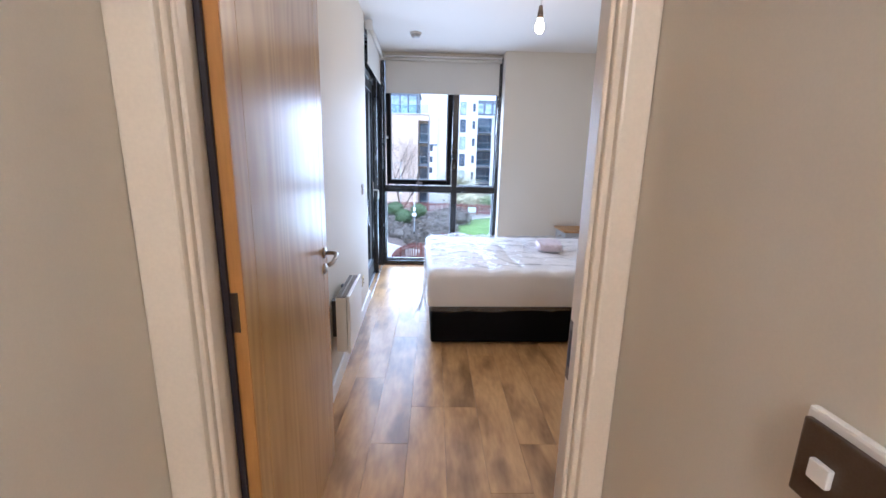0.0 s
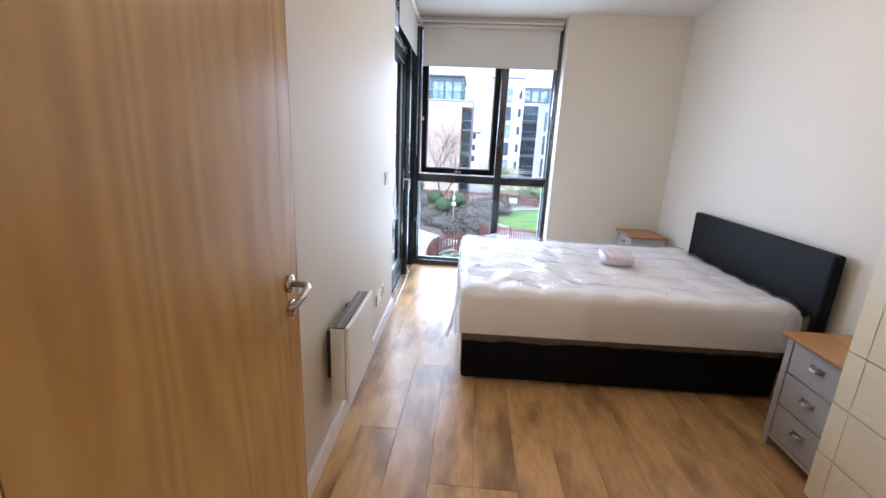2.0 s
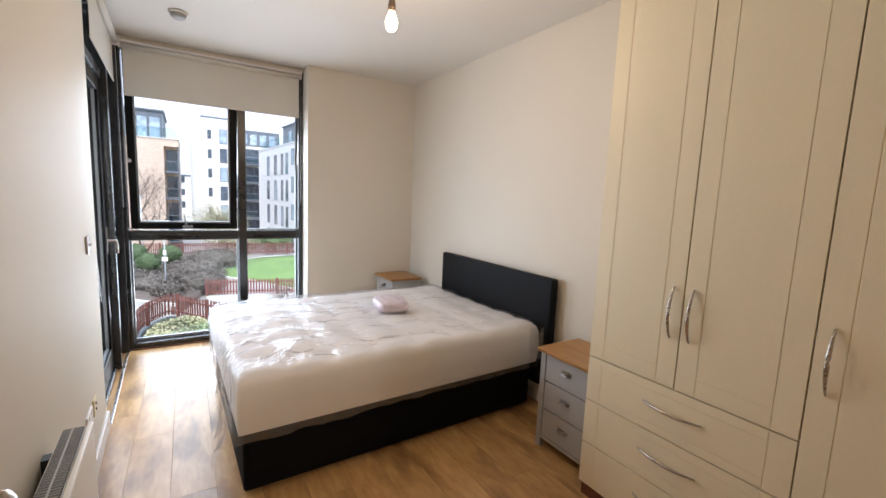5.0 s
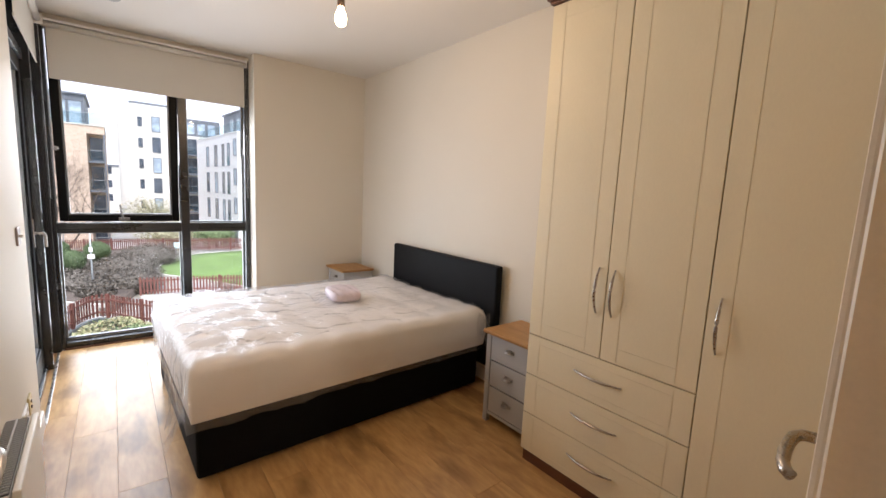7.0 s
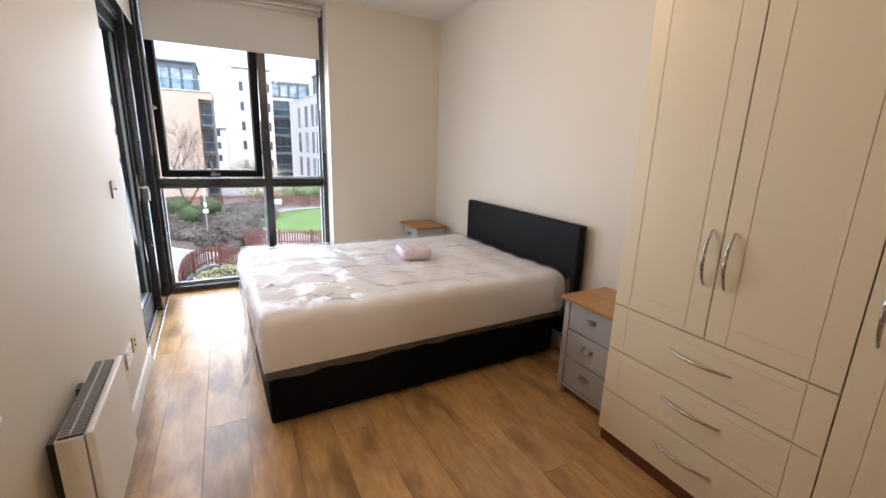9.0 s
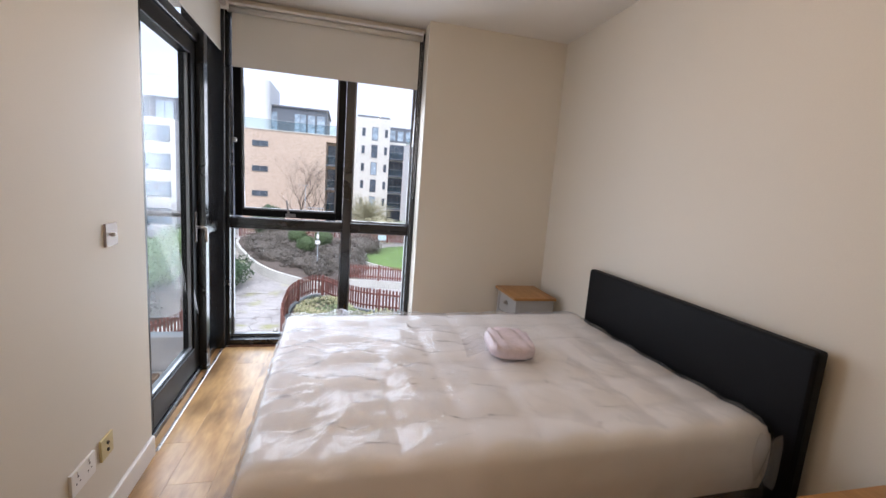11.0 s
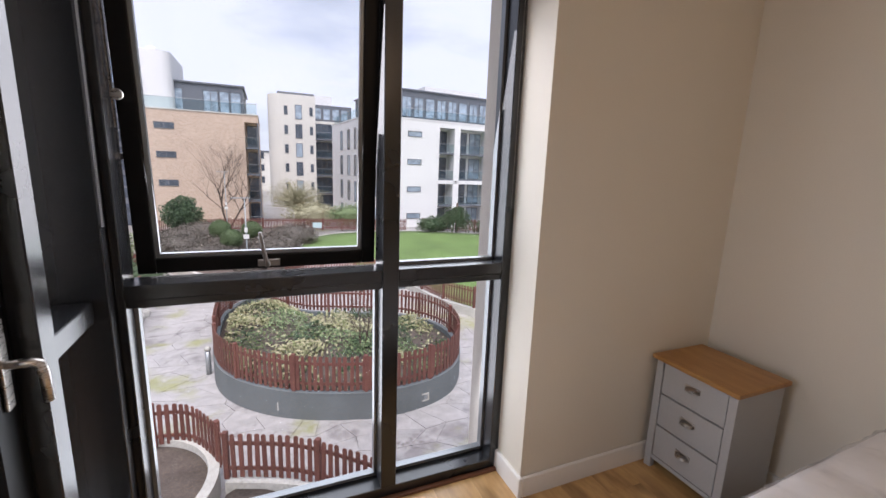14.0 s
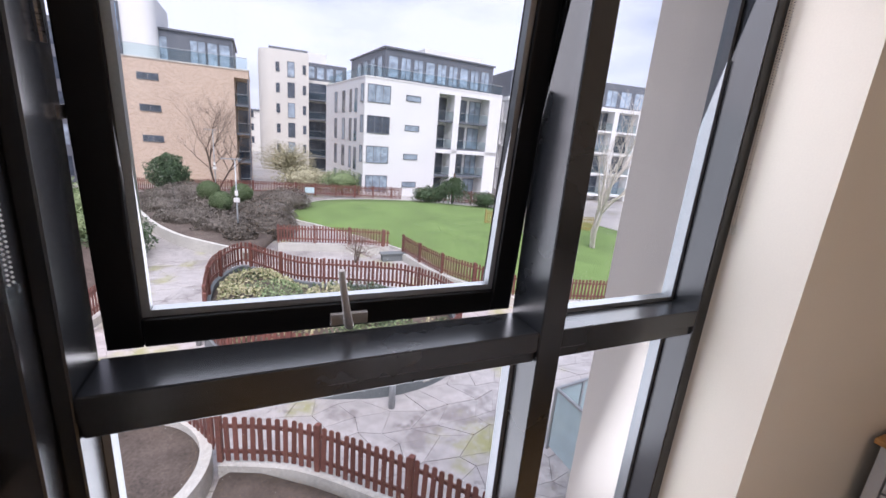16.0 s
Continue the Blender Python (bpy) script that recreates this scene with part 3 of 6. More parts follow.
def veneered_door(name, width, label, m, lipping=True):
    """Leaf along +y from the hinge, faces at x = 0 and x = 0.044, with two thin upright grooves."""
    d = tagged(thing(name, label, "door", at=m), kind="")
    part("core", boxes((0.0025, 0.001, 0.008, 0.0415, width - 0.001, 2.035)), SEAL, d, "dark core showing in the grooves")
    g1, g2 = 0.078, width - 0.072
    rows = (("hinge_stile", 0.0055, g1), ("centre_panel", g1 + 0.0025, g2), ("lock_stile", g2 + 0.0025, width - 0.0055))
    for nm, a, b in rows:
        part(nm, boxes((0.0, a, 0.006, 0.0024, b, 2.037), (0.0416, a, 0.006, 0.044, b, 2.037)), DOORW, d)
    part("edge_lipping", boxes((0.0, -0.002, 0.006, 0.044, 0.005, 2.037), bevel=0.001, seg=1), DOOREDGE, d, "orange oak edge lipping")
    part("edge_lipping", boxes((0.0, width - 0.005, 0.006, 0.044, width + 0.002, 2.037), bevel=0.001, seg=1), DOOREDGE, d, "orange oak edge lipping")
    lever_handle(d, 0.0442, width - 0.055, 1.035, 1, -1)
    lever_handle(d, -0.0002, width - 0.055, 1.035, -1, -1)
    keyhole(d, 0.0442, width - 0.055, 0.965, 1, False)
    keyhole(d, -0.0002, width - 0.055, 0.965, -1, True)
    part("latch_plate", boxes((0.012, width + 0.002, 0.90, 0.032, width + 0.0035, 1.05)), CHROME, d)
    return d


bedroom_door = veneered_door("door", 0.825, "oak veneered bedroom door standing open against the wall", pose(DL + 0.002, 1.152, 0, 0, 0, 1.0))
for hz in (0.22, 1.02, 1.80):
    hg = part("hinge", boxes((-0.004, -0.006, hz, 0.030, -0.0025, hz + 0.10), (-0.006, -0.075, hz, -0.003, -0.004, hz + 0.10)), BRONZE, bedroom_door, "dark bronze butt hinge")
    part("knuckle", tube(bmesh.new(), [(-0.008, -0.008, hz), (-0.008, -0.008, hz + 0.10)], 0.007, 12), BRONZE, hg)
part("rubber_seal", boxes((0.0005, -0.018, 0.01, 0.014, -0.007, 2.03)), SEAL, bedroom_door)

# closed side door in the same wall, its handle close beside the wardrobe
side_door = thing("door", "oak veneered side door beside the wardrobe, shut", "door", at=pose(2.02, 1.130, 0, 0, 0, 90))
part("leaf", boxes((-0.02, 0.004, 0.008, 0.024, 0.81, 2.035), bevel=0.002, seg=1), DOORW, side_door)
lever_handle(side_door, 0.0242, 0.72, 1.075, 1, 1)
hall_door = thing("door", "closed veneered hall door in a cream frame", "door", at=pose(HX0 - 0.09, -0.33, 0))
part("leaf", boxes((0.0, 0.01, 0.008, 0.044, 0.845, 2.035), bevel=0.002, seg=1), DOORW, hall_door)
lever_handle(hall_door, 0.0442, 0.78, 1.0, 1, -1)
fixed("architrave", boxes((HX0 + 0.001, 0.515, -0.01, HX0 + 0.022, 0.585, 2.13), (HX0 + 0.001, -0.395, -0.01, HX0 + 0.022, -0.325, 2.13), (HX0 + 0.001, -0.395, 2.055, HX0 + 0.022, 0.585, 2.13), bevel=0.007), JAMB, "cream moulded architrave round the hall door", "door frame")

# ---- bed ----
def grid(bm, nu, nv, f):
    vs = [[bm.verts.new(f(i / nu, j / nv)) for j in range(nv + 1)] for i in range(nu + 1)]
    for i in range(nu):
        for j in range(nv):
            bm.faces.new((vs[i][j], vs[i + 1][j], vs[i + 1][j + 1], vs[i][j + 1])).smooth = True
    return vs


def puff(x, y):
    """Height of the quilted top: soft squares drawn in at the tufts."""
    sx = abs(math.sin(math.pi * (x / 0.245 + 0.1))) * abs(math.sin(math.pi * (y / 0.24 + 0.2)))
    return 0.019 * sx ** 0.5 + 0.008 * noise.noise(Vector((x * 3, y * 3, 0)))


BEDX, BEDY = 0.660, 3.172
LB, WB = 1.905, 1.42
def slab(bm, L, W, z0, z1, r, top, side=None, nu=100, nv=72):
    """A cushion-like block whose top follows a height function and whose sides bulge."""
    def f(u, v):
        # unfold: centre part is the top, the rim folds down to the bottom edge
        def fold(s, length):
            d = (z1 - z0)
            e = s * (length + 2 * d) - d
            if e < 0:
                return 0.0, -e
            if e > length:
                return length, e - length
            return e, 0.0
        x, dx = fold(u, L)
        y, dy = fold(v, W)
        drop = max(dx, dy)
        if drop <= 0:
            edge = min(x, L - x, y, W - y)
            k = min(1, edge / r)
            return (x, y, z1 - r * 0.5 * (1 - k) ** 2 + top(x, y) * k)
        h = min(drop / (z1 - z0), 1)
        bulge = 0.012 * math.sin(math.pi * h)
        wob = side(x, y, h) if side else 0.0
        ox = (-1 if x == 0 else 1 if x == L else 0) * (dx > 0 or False)
        oy = (-1 if y == 0 else 1 if y == W else 0) * (dy > 0 or False)
        sag = 0.034 * noise.noise(Vector((x * 3.1, y * 3.1, 8))) * h if side else 0.0
        return (x + ox * (bulge + wob), y + oy * (bulge + wob), z1 - r * 0.5 - (z1 - r * 0.5 - z0) * h + sag)
    grid(bm, nu, nv, f)
    return bm


bed = thing("bed", "black divan bed, bare mattress still in clear plastic wrap", "bed", at=pose(BEDX, BEDY, 0, 0, 0, 1.7))
part("divan_base", boxes((0.02, 0.025, 0.018, LB - 0.02, 0.70, 0.325), (0.02, 0.704, 0.018, LB - 0.02, WB, 0.325), bevel=0.022, seg=3), DIVAN, bed, "black fabric divan base in two halves")
for fx in (0.12, LB - 0.14):
    for fy in (0.10, WB - 0.12):
        part("castor", lathe(bmesh.new(), [(0.001, 0), (0.022, 0), (0.024, 0.012), (0.018, 0.022), (0.001, 0.022)], (fx, fy, 0), 12), SEAL, bed)
part("mattress", slab(bmesh.new(), LB, WB, 0.327, 0.588, 0.022, puff), MATTR, bed, "cream quilted mattress with sewn tufts")


def film_top(x, y):
    p = Vector((x * 2.6, y * 4.2, 1.7))
    q = Vector((x * 6.5 + y * 4, y * 6.5 - x * 3, 4.1))
    ridge = 1 - abs(noise.noise(p)) * 2.2
    fine = 1 - abs(noise.noise(q)) * 2.4
    near = max(0.25, 1.1 - 0.5 * x)
    return 0.012 + puff(x, y) + near * (0.024 * max(0, ridge) ** 5 + 0.018 * max(0, fine) ** 6)


def film_side(x, y, h):
    n = 1 - abs(noise.noise(Vector((x * 4 + 3, y * 4, h * 1.2)))) * 2
    m_ = 1 - abs(noise.noise(Vector((x * 11, y * 11 + 5, h * 2.5)))) * 2
    return 0.004 + 0.016 * max(0, n) ** 3 * (0.3 + h) + 0.008 * max(0, m_) ** 3
cover = part("plastic_wrap", slab(bmesh.new(), LB, WB, 0.296, 0.591, 0.022, film_top, film_side, 170, 140), FILM, bed, "clear wrinkled polythene mattress wrap")
# loose corner of the wrap hanging over the foot
def loose(u, v):
    a = -0.06 + 0.72 * v
    w = 0.012 * math.sin(v * 31) + 0.010 * math.sin(v * 13 + 2)
    hem = 0.24 + 0.035 * math.sin(v * 9) + 0.02 * math.sin(v * 23)
    return (-0.030 - 0.075 * u * (1 - v) ** 1.5 - w * u, a, 0.42 * (1 - u) + hem * u)
bm = bmesh.new()
grid(bm, 14, 48, loose)
part("loose_wrap", bm, FILM, bed, "loose fold of polythene hanging at the foot")
bm = bmesh.new()
grid(bm, 10, 20, lambda u, v: (LB - 0.10 + 0.18 * v, -0.035 - 0.05 * u * v + 0.012 * math.sin(v * 17 + u * 4), 0.56 - 0.16 * u + 0.03 * math.sin(v * 12)))
part("loose_wrap", bm, FILM, bed, "loose fold of polythene at the head")
hb = part("headboard", boxes((2.572 - BEDX, 3.129 - BEDY, 0.16, 2.632 - BEDX, 4.557 - BEDY, 0.935), bevel=0.022, seg=4), LEATHER, None, "padded black faux leather headboard")
hb.parent = bed
hb.matrix_parent_inverse = pose(0, 0, 0, 0, 0, -1.7)
for ly in (0.45, 1.05):
    part("headboard_strut", boxes((LB - 0.005, ly, 0.10, LB + 0.02, ly + 0.05, 0.5)), SEAL, bed)

# pillow pack lying on the bed
pack = thing("pillow_pack", "folded pale pink bedding in a clear plastic pack on the bed", "bedding", at=pose(1.77, 3.975, 0.604, 0, 0, -9))
bm = bmesh.new()
bmesh.ops.create_icosphere(bm, subdivisions=4, radius=1)
for v in bm.verts:
    p = v.co.copy()
    sq = lambda c: math.copysign(abs(c) ** 0.55, c)
    fold = 0.008 * math.sin(p.x * 14 + p.y * 4) + 0.006 * math.sin(p.x * 31)
    v.co = Vector((sq(p.x) * 0.118, sq(p.y) * 0.15, 0.042 + sq(p.z) * 0.042 + (fold if p.z > 0 else 0)))
part("folded_linen", bm, LINEN, pack, "pale pink folded linen", True)
bm = bmesh.new()
grid(bm, 10, 16, lambda u, v: (-0.13 - 0.10 * u, -0.12 + 0.24 * v, 0.012 + 0.030 * (1 - u) + 0.008 * math.sin(v * 19 + u * 5)))
part("wrapper_flap", bm, FILM, pack, "clear plastic flap of the pack")


# ---- bedside tables ----
def bedside_table(label, m):
    """Front towards -x; local origin at the back corner on the floor; 0.42 wide, 0.36 deep, 0.605 high."""
    t = thing("bedside_table", label, "bedside table", "bedside tables by the bed", m)
    W, D, H = 0.42, 0.36, 0.607
    part("top", boxes((-D, 0.0, H - 0.022, 0.0, W, H), bevel=0.006, seg=3), OAKTOP, t, "oak top with rounded edges")
    fx = -D + 0.025
    part("side", boxes((fx, 0.018, 0.055, -0.012, 0.034, H - 0.022)), GREYP, t)
    part("side", boxes((fx, W - 0.034, 0.055, -0.012, W - 0.018, H - 0.022)), GREYP, t)
    part("back", boxes((-0.018, 0.034, 0.055, -0.010, W - 0.034, H - 0.022)), GREYP, t)
    part("bottom_rail", boxes((fx + 0.002, 0.052, 0.055, fx + 0.02, W - 0.052, 0.075)), GREYP, t)
    for a, b in ((0.0155, 0.052), (W - 0.052, W - 0.0155)):
        part("front_stile", boxes((fx - 0.002, a, 0.0, fx + 0.03, b, H - 0.022), bevel=0.002, seg=1), GREYP, t)
        part("foot", boxes((-0.05, a, 0.0, -0.012, b, 0.056)), GREYP, t)
    hz = (H - 0.022 - 0.075) / 3
    for k in range(3):
        z0, z1 = 0.075 + k * hz + 0.004, 0.075 + (k + 1) * hz - 0.004
        dr = part("drawer", boxes((fx + 0.002, 0.056, z0, fx + 0.02, W - 0.056, z1), bevel=0.003), GREYP, t)
        # cup handle: a quarter dome with a rim
        bm = bmesh.new()
        zc = (z0 + z1) / 2 + 0.006
        yc = W / 2
        rows = []
        for i in range(7):
            a = math.pi / 2 * i / 6
            rows.append([(fx + 0.001 - 0.027 * math.sin(a) * (0.35 + 0.65 * math.sin(math.pi * j / 12)), yc + 0.036 * math.cos(math.pi * j / 12) * (1 - 0.12 * math.sin(a)), zc + 0.020 * math.cos(a) * math.sin(math.pi * j / 12)) for j in range(13)])
        vs = [[bm.verts.new(p) for p in r] for r in rows]
        for q, w in zip(vs, vs[1:]):
            for j in range(12):
                bm.faces.new((q[j], q[j + 1], w[j + 1], w[j])).smooth = True
        bmesh.ops.solidify(bm, geom=bm.faces[:], thickness=0.002)
        box(bm, fx - 0.0008, yc - 0.037, zc + 0.010, fx + 0.0018, yc + 0.037, zc + 0.023)
        part("cup_handle", bm, CHROME, dr, "polished steel cup handle")
    return t


bedside_table("grey painted bedside table with an oak top between bed and wardrobe", pose(2.582, 2.468, 0))
bedside_table("grey painted bedside table with an oak top in the window corner", pose(2.582, 4.96, 0))


# ---- fitted wardrobe ----
FX = 2.140
wardrobe = thing("wardrobe", "tall cream fitted wardrobe with three doors and three drawers", "wardrobe")
WY0, WM, WJ, WY1 = 1.20, 1.640, 2.046, 2.458
part("carcass", boxes((FX + 0.022, WY0, 0.065, X1 - 0.004, WY1 - 0.004, 2.36)), CREAM, wardrobe)
part("plinth", boxes((FX + 0.012, WY0, 0.0, X1 - 0.02, WY1 - 0.01, 0.064)), PLINTH, wardrobe, "walnut brown plinth")
part("cornice", boxes((FX - 0.035, WY0, 2.375, X1 - 0.004, WY1 + 0.02, 2.40), (FX - 0.02, WY0, 2.361, X1 - 0.004, WY1 + 0.01, 2.375), bevel=0.006), PLINTH, wardrobe, "walnut brown cornice")


def grooved_front(name, y0, y1, z0, z1, flat=False):
    """A cream front of boards with fine grooves set in from its sides."""
    front = part(name, boxes((FX + 0.0018, y0, z0, FX + 0.021, y1, z1)), CREAM, wardrobe)
    e, g = 0.075, 0.0024
    ys = ((y0, y0 + e), (y0 + e + g, y1 - e - g), (y1 - e, y1))
    for a, b in ys:
        if flat:
            hs = ((z0, z0 + 0.035), (z0 + 0.0375, z1 - 0.0375), (z1 - 0.035, z1)) if (a, b) == ys[1] else ((z0, z1),)
        else:
            hs = ((z0, z0 + 0.07), (z0 + 0.0725, z1 - 0.0725), (z1 - 0.07, z1)) if (a, b) == ys[1] else ((z0, z1),)
        for c, d in hs:
            part("board", boxes((FX, a, c, FX + 0.0017, b, d), bevel=0.0008, seg=1), CREAM, front)
    return front


def bow_handle(parent, p, q, out=0.03):
    p, q = Vector(p), Vector(q)
    pts = []
    for i in range(15):
        s = i / 14
        c = p.lerp(q, s)
        pts.append((c.x - 0.004 - out * math.sin(math.pi * s) ** 0.8, c.y, c.z))
    rad = [0.0035 + 0.0035 * math.sin(math.pi * i / 14) for i in range(15)]
    part("bow_handle", tube(bmesh.new(), pts, 0.006, 8, rad), CHROME, parent, "bowed brushed steel handle")


ZJ = 0.72
d1 = grooved_front("door", WJ + 0.0025, WY1, ZJ + 0.004, 2.358)
bow_handle(d1, (FX, WJ + 0.038, 0.93), (FX, WJ + 0.038, 1.14))
d2 = grooved_front("door", WM + 0.0025, WJ - 0.0025, ZJ + 0.004, 2.358)
bow_handle(d2, (FX, WJ - 0.038, 0.93), (FX, WJ - 0.038, 1.14))
d3 = grooved_front("door", WY0, WM - 0.0025, 0.068, 2.358)
bow_handle(d3, (FX, WM - 0.045, 0.90), (FX, WM - 0.045, 1.11))
zs = (0.068, 0.280, 0.500, ZJ)
for a, b in zip(zs, zs[1:]):
    dr = grooved_front("drawer", WM + 0.0025, WY1, a + (0.004 if a > 0.1 else 0), b - 0.002, True)
    bow_handle(dr, (FX, WJ - 0.12, (a + b) / 2 + 0.015), (FX, WJ + 0.12, (a + b) / 2 + 0.015), 0.026)

# ---- panel heater ----
heater = thing("panel_heater", "white electric panel heater hung on the wall", "heater", at=SKEW)
HY0, HY1, HZ0, HZ1 = 2.475, 2.93, 0.285, 0.645
for hy in (HY0 + 0.06, HY1 - 0.10):
    part("wall_bracket", boxes((0.0, hy, HZ0 + 0.08, 0.035, hy + 0.04, HZ1 - 0.05)), GRILLE, heater)
part("case", boxes((0.035, HY0, HZ0 + 0.01, 0.096, HY1, HZ1 - 0.012), bevel=0.004), WHITEM, heater)
part("front_panel", boxes((0.100, HY0 - 0.004, HZ0, 0.118, HY1 + 0.004, HZ1), bevel=0.006, seg=3), WHITEM, heater, "white enamelled front panel")
part("top_grille", boxes((0.040, HY0 + 0.008, HZ1 - 0.012, 0.094, HY1 - 0.008, HZ1 - 0.008)), GRILLE, heater, "dark slotted top grille")
bm = bmesh.new()
n = 34
for i in range(n):
    y = HY0 + 0.012 + (HY1 - HY0 - 0.026) * i / (n - 1)
    box(bm, 0.041, y, HZ1 - 0.008, 0.093, y + 0.003, HZ1 - 0.004)
box(bm, 0.064, HY0 + 0.008, HZ1 - 0.008, 0.069, HY1 - 0.008, HZ1 - 0.003)
tagged(part("grille", bm, GREYP, heater), kind="stuff")

# ---- wall plates ----
def plate_on_wall(name, label, y, z, w, h, kind):
    t = thing(name, label, kind, at=SKEW)
    part("plate", boxes((0.0005, y - w / 2, z - h / 2, 0.010, y + w / 2, z + h / 2), bevel=0.002), SATIN if kind == "switch" else WPLAST, t)
    return t
sw = plate_on_wall("light_switch", "brushed steel single switch plate beside the balcony door", 3.905, 1.14, 0.088, 0.088, "switch")
part("toggle", boxes((0.010, 3.900, 1.133, 0.022, 3.910, 1.147), bevel=0.002), WPLAST, sw)
part("screw", lathe(bmesh.new(), [(0.001, 0.010), (0.004, 0.010), (0.004, 0.0112), (0.001, 0.0112)], (0, 3.875, 1.14), 10, "X"), CHROME, sw)
part("screw", lathe(bmesh.new(), [(0.001, 0.010), (0.004, 0.010), (0.004, 0.0112), (0.001, 0.0112)], (0, 3.935, 1.14), 10, "X"), CHROME, sw)
sk = plate_on_wall("wall_socket", "white double mains socket low on the wall", 3.64, 0.325, 0.146, 0.086, "socket")
for oy in (-0.035, 0.035):
    part("socket_holes", boxes((0.0095, 3.64 + oy - 0.003, 0.338, 0.0106, 3.64 + oy + 0.003, 0.346), (0.0095, 3.64 + oy - 0.014, 0.316, 0.0106, 3.64 + oy - 0.008, 0.321), (0.0095, 3.64 + oy + 0.008, 0.316, 0.0106, 3.64 + oy + 0.014, 0.321)), SEAL, sk)
    part("rocker", boxes((0.010, 3.64 + oy - 0.006, 0.348, 0.013, 3.64 + oy + 0.006, 0.362), bevel=0.001, seg=1), WPLAST, sk)
ap = plate_on_wall("aerial_socket", "yellowed aerial socket low on the wall", 3.80, 0.325, 0.086, 0.086, "socket")
ap.children[0].data.materials[0] = YELLOWED
for oz in (-0.014, 0.014):
    part("connector", lathe(bmesh.new(), [(0.001, 0.010), (0.007, 0.010), (0.007, 0.014), (0.004, 0.014), (0.001, 0.011)], (0, 3.80, 0.325 + oz), 12, "X"), SEAL, ap)
# double switch in the hall
hs = thing("light_switch", "bronze double switch plate on the hall wall", "switch", at=pose(HX1, 0.522, 1.150))
part("back_box", boxes((-0.012, -0.066, -0.036, -0.001, 0.066, 0.052), bevel=0.004), WPLAST, hs, "pale surface box")
part("plate", boxes((-0.020, -0.060, -0.046, -0.012, 0.060, 0.042), bevel=0.002), BRONZE, hs, "dark bronze metal plate")
for oy in (0.028, -0.028):
    part("rocker", boxes((-0.027, oy - 0.011, -0.013, -0.020, oy + 0.011, 0.009), bevel=0.002), WPLAST, hs)

# ---- ceiling: pendant bulb, smoke alarm ----
BX, BY = 1.36, 3.16
pend = thing("pendant_bulb", "bare glowing bulb hanging from a short white flex", "ceiling light")
part("ceiling_rose", lathe(bmesh.new(), [(0.001, CEIL - 0.03), (0.03, CEIL - 0.03), (0.045, CEIL - 0.012), (0.045, CEIL - 0.0005), (0.001, CEIL - 0.0005)], (BX, BY, 0), 24), WPLAST, pend)
part("flex", tube(bmesh.new(), [(BX, BY, CEIL - 0.02), (BX, BY, 2.40)], 0.0035, 8), WPLAST, pend)
part("lamp_holder", lathe(bmesh.new(), [(0.001, 2.335), (0.019, 2.335), (0.019, 2.365), (0.015, 2.38), (0.012, 2.41), (0.001, 2.412)], (BX, BY, 0), 20), BRONZE, pend)
bulb = part("bulb", lathe(bmesh.new(), [(0.001, 2.243), (0.012, 2.245), (0.023, 2.254), (0.029, 2.270), (0.0295, 2.285), (0.025, 2.305), (0.016, 2.325), (0.014, 2.336), (0.001, 2.336)], (BX, BY, 0), 24), BULB, pend, "lit frosted bulb")
bulb.visible_shadow = False
al = thing("smoke_alarm", "round white smoke alarm on the ceiling", "smoke alarm")
part("base", lathe(bmesh.new(), [(0.001, CEIL - 0.015), (0.058, CEIL - 0.015), (0.060, CEIL - 0.0005), (0.001, CEIL - 0.0005)], (0.475, 4.78, 0), 28), WPLAST, al)
part("sensor_cap", lathe(bmesh.new(), [(0.001, CEIL - 0.045), (0.035, CEIL - 0.043), (0.046, CEIL - 0.034), (0.050, CEIL - 0.0155), (0.001, CEIL - 0.0155)], (0.475, 4.78, 0), 28), GREYP, al)
# glowing fitting invented to go with the added hall lamp
hall_fill_fitting = thing("hall_light", "assumed frosted hall ceiling light, added out of view", "ceiling light")
hb_ob = part("diffuser", lathe(bmesh.new(), [(0.001, CEIL - 0.07), (0.07, CEIL - 0.06), (0.11, CEIL - 0.03), (0.12, CEIL - 0.001), (0.001, CEIL - 0.001)], (0.59, -1.4, 0), 28), BULBDIM, hall_fill_fitting)

# ---- window ----
WF, WBK = 5.603, 5.725          # inner and outer faces of the window frame
window = tagged(thing("window_1", "tall dark grey aluminium window with one tilted-out sash", "window"), kind="structure")
def bar(name, r, bev=0.003):
    return part(name, boxes(r, bevel=bev, seg=1), ALU, window)
bar("left_post", (0.030, WF, 0.0, 0.0555, WBK, 2.62))
bar("right_post", (1.462, WF, 0.0, 1.530, WBK, 2.62))
bar("head", (0.056, WF, 2.56, 1.4615, WBK, 2.62))
bar("sill_rail", (0.056, WF, 0.0, 1.4615, WBK, 0.052))
bar("mullion", (0.908, WF - 0.004, 0.0525, 0.976, WBK, 2.5595))
bar("transom", (0.056, WF, 1.006, 0.9075, WBK, 1.056))
bar("transom_bead", (0.056, WF + 0.009, 0.976, 0.9075, WBK, 1.0055))
bar("transom", (0.9765, WF, 1.006, 1.4615, WBK, 1.056))
bar("transom_bead", (0.9765, WF + 0.009, 0.976, 1.4615, WBK, 1.0055))
part("sill_shelf", boxes((0.0565, WBK - 0.03, 0.0525, 0.907, WBK + 0.0, 0.062), (0.977, WBK - 0.03, 0.0525, 1.461, WBK, 0.062)), WHITEM, window)
for i in range(4):
    part("screw", lathe(bmesh.new(), [(0.001, 0.0522), (0.006, 0.0522), (0.006, 0.0545), (0.001, 0.0545)], (0.2 + 0.38 * i, WF + 0.03, 0), 8), SEAL, window)
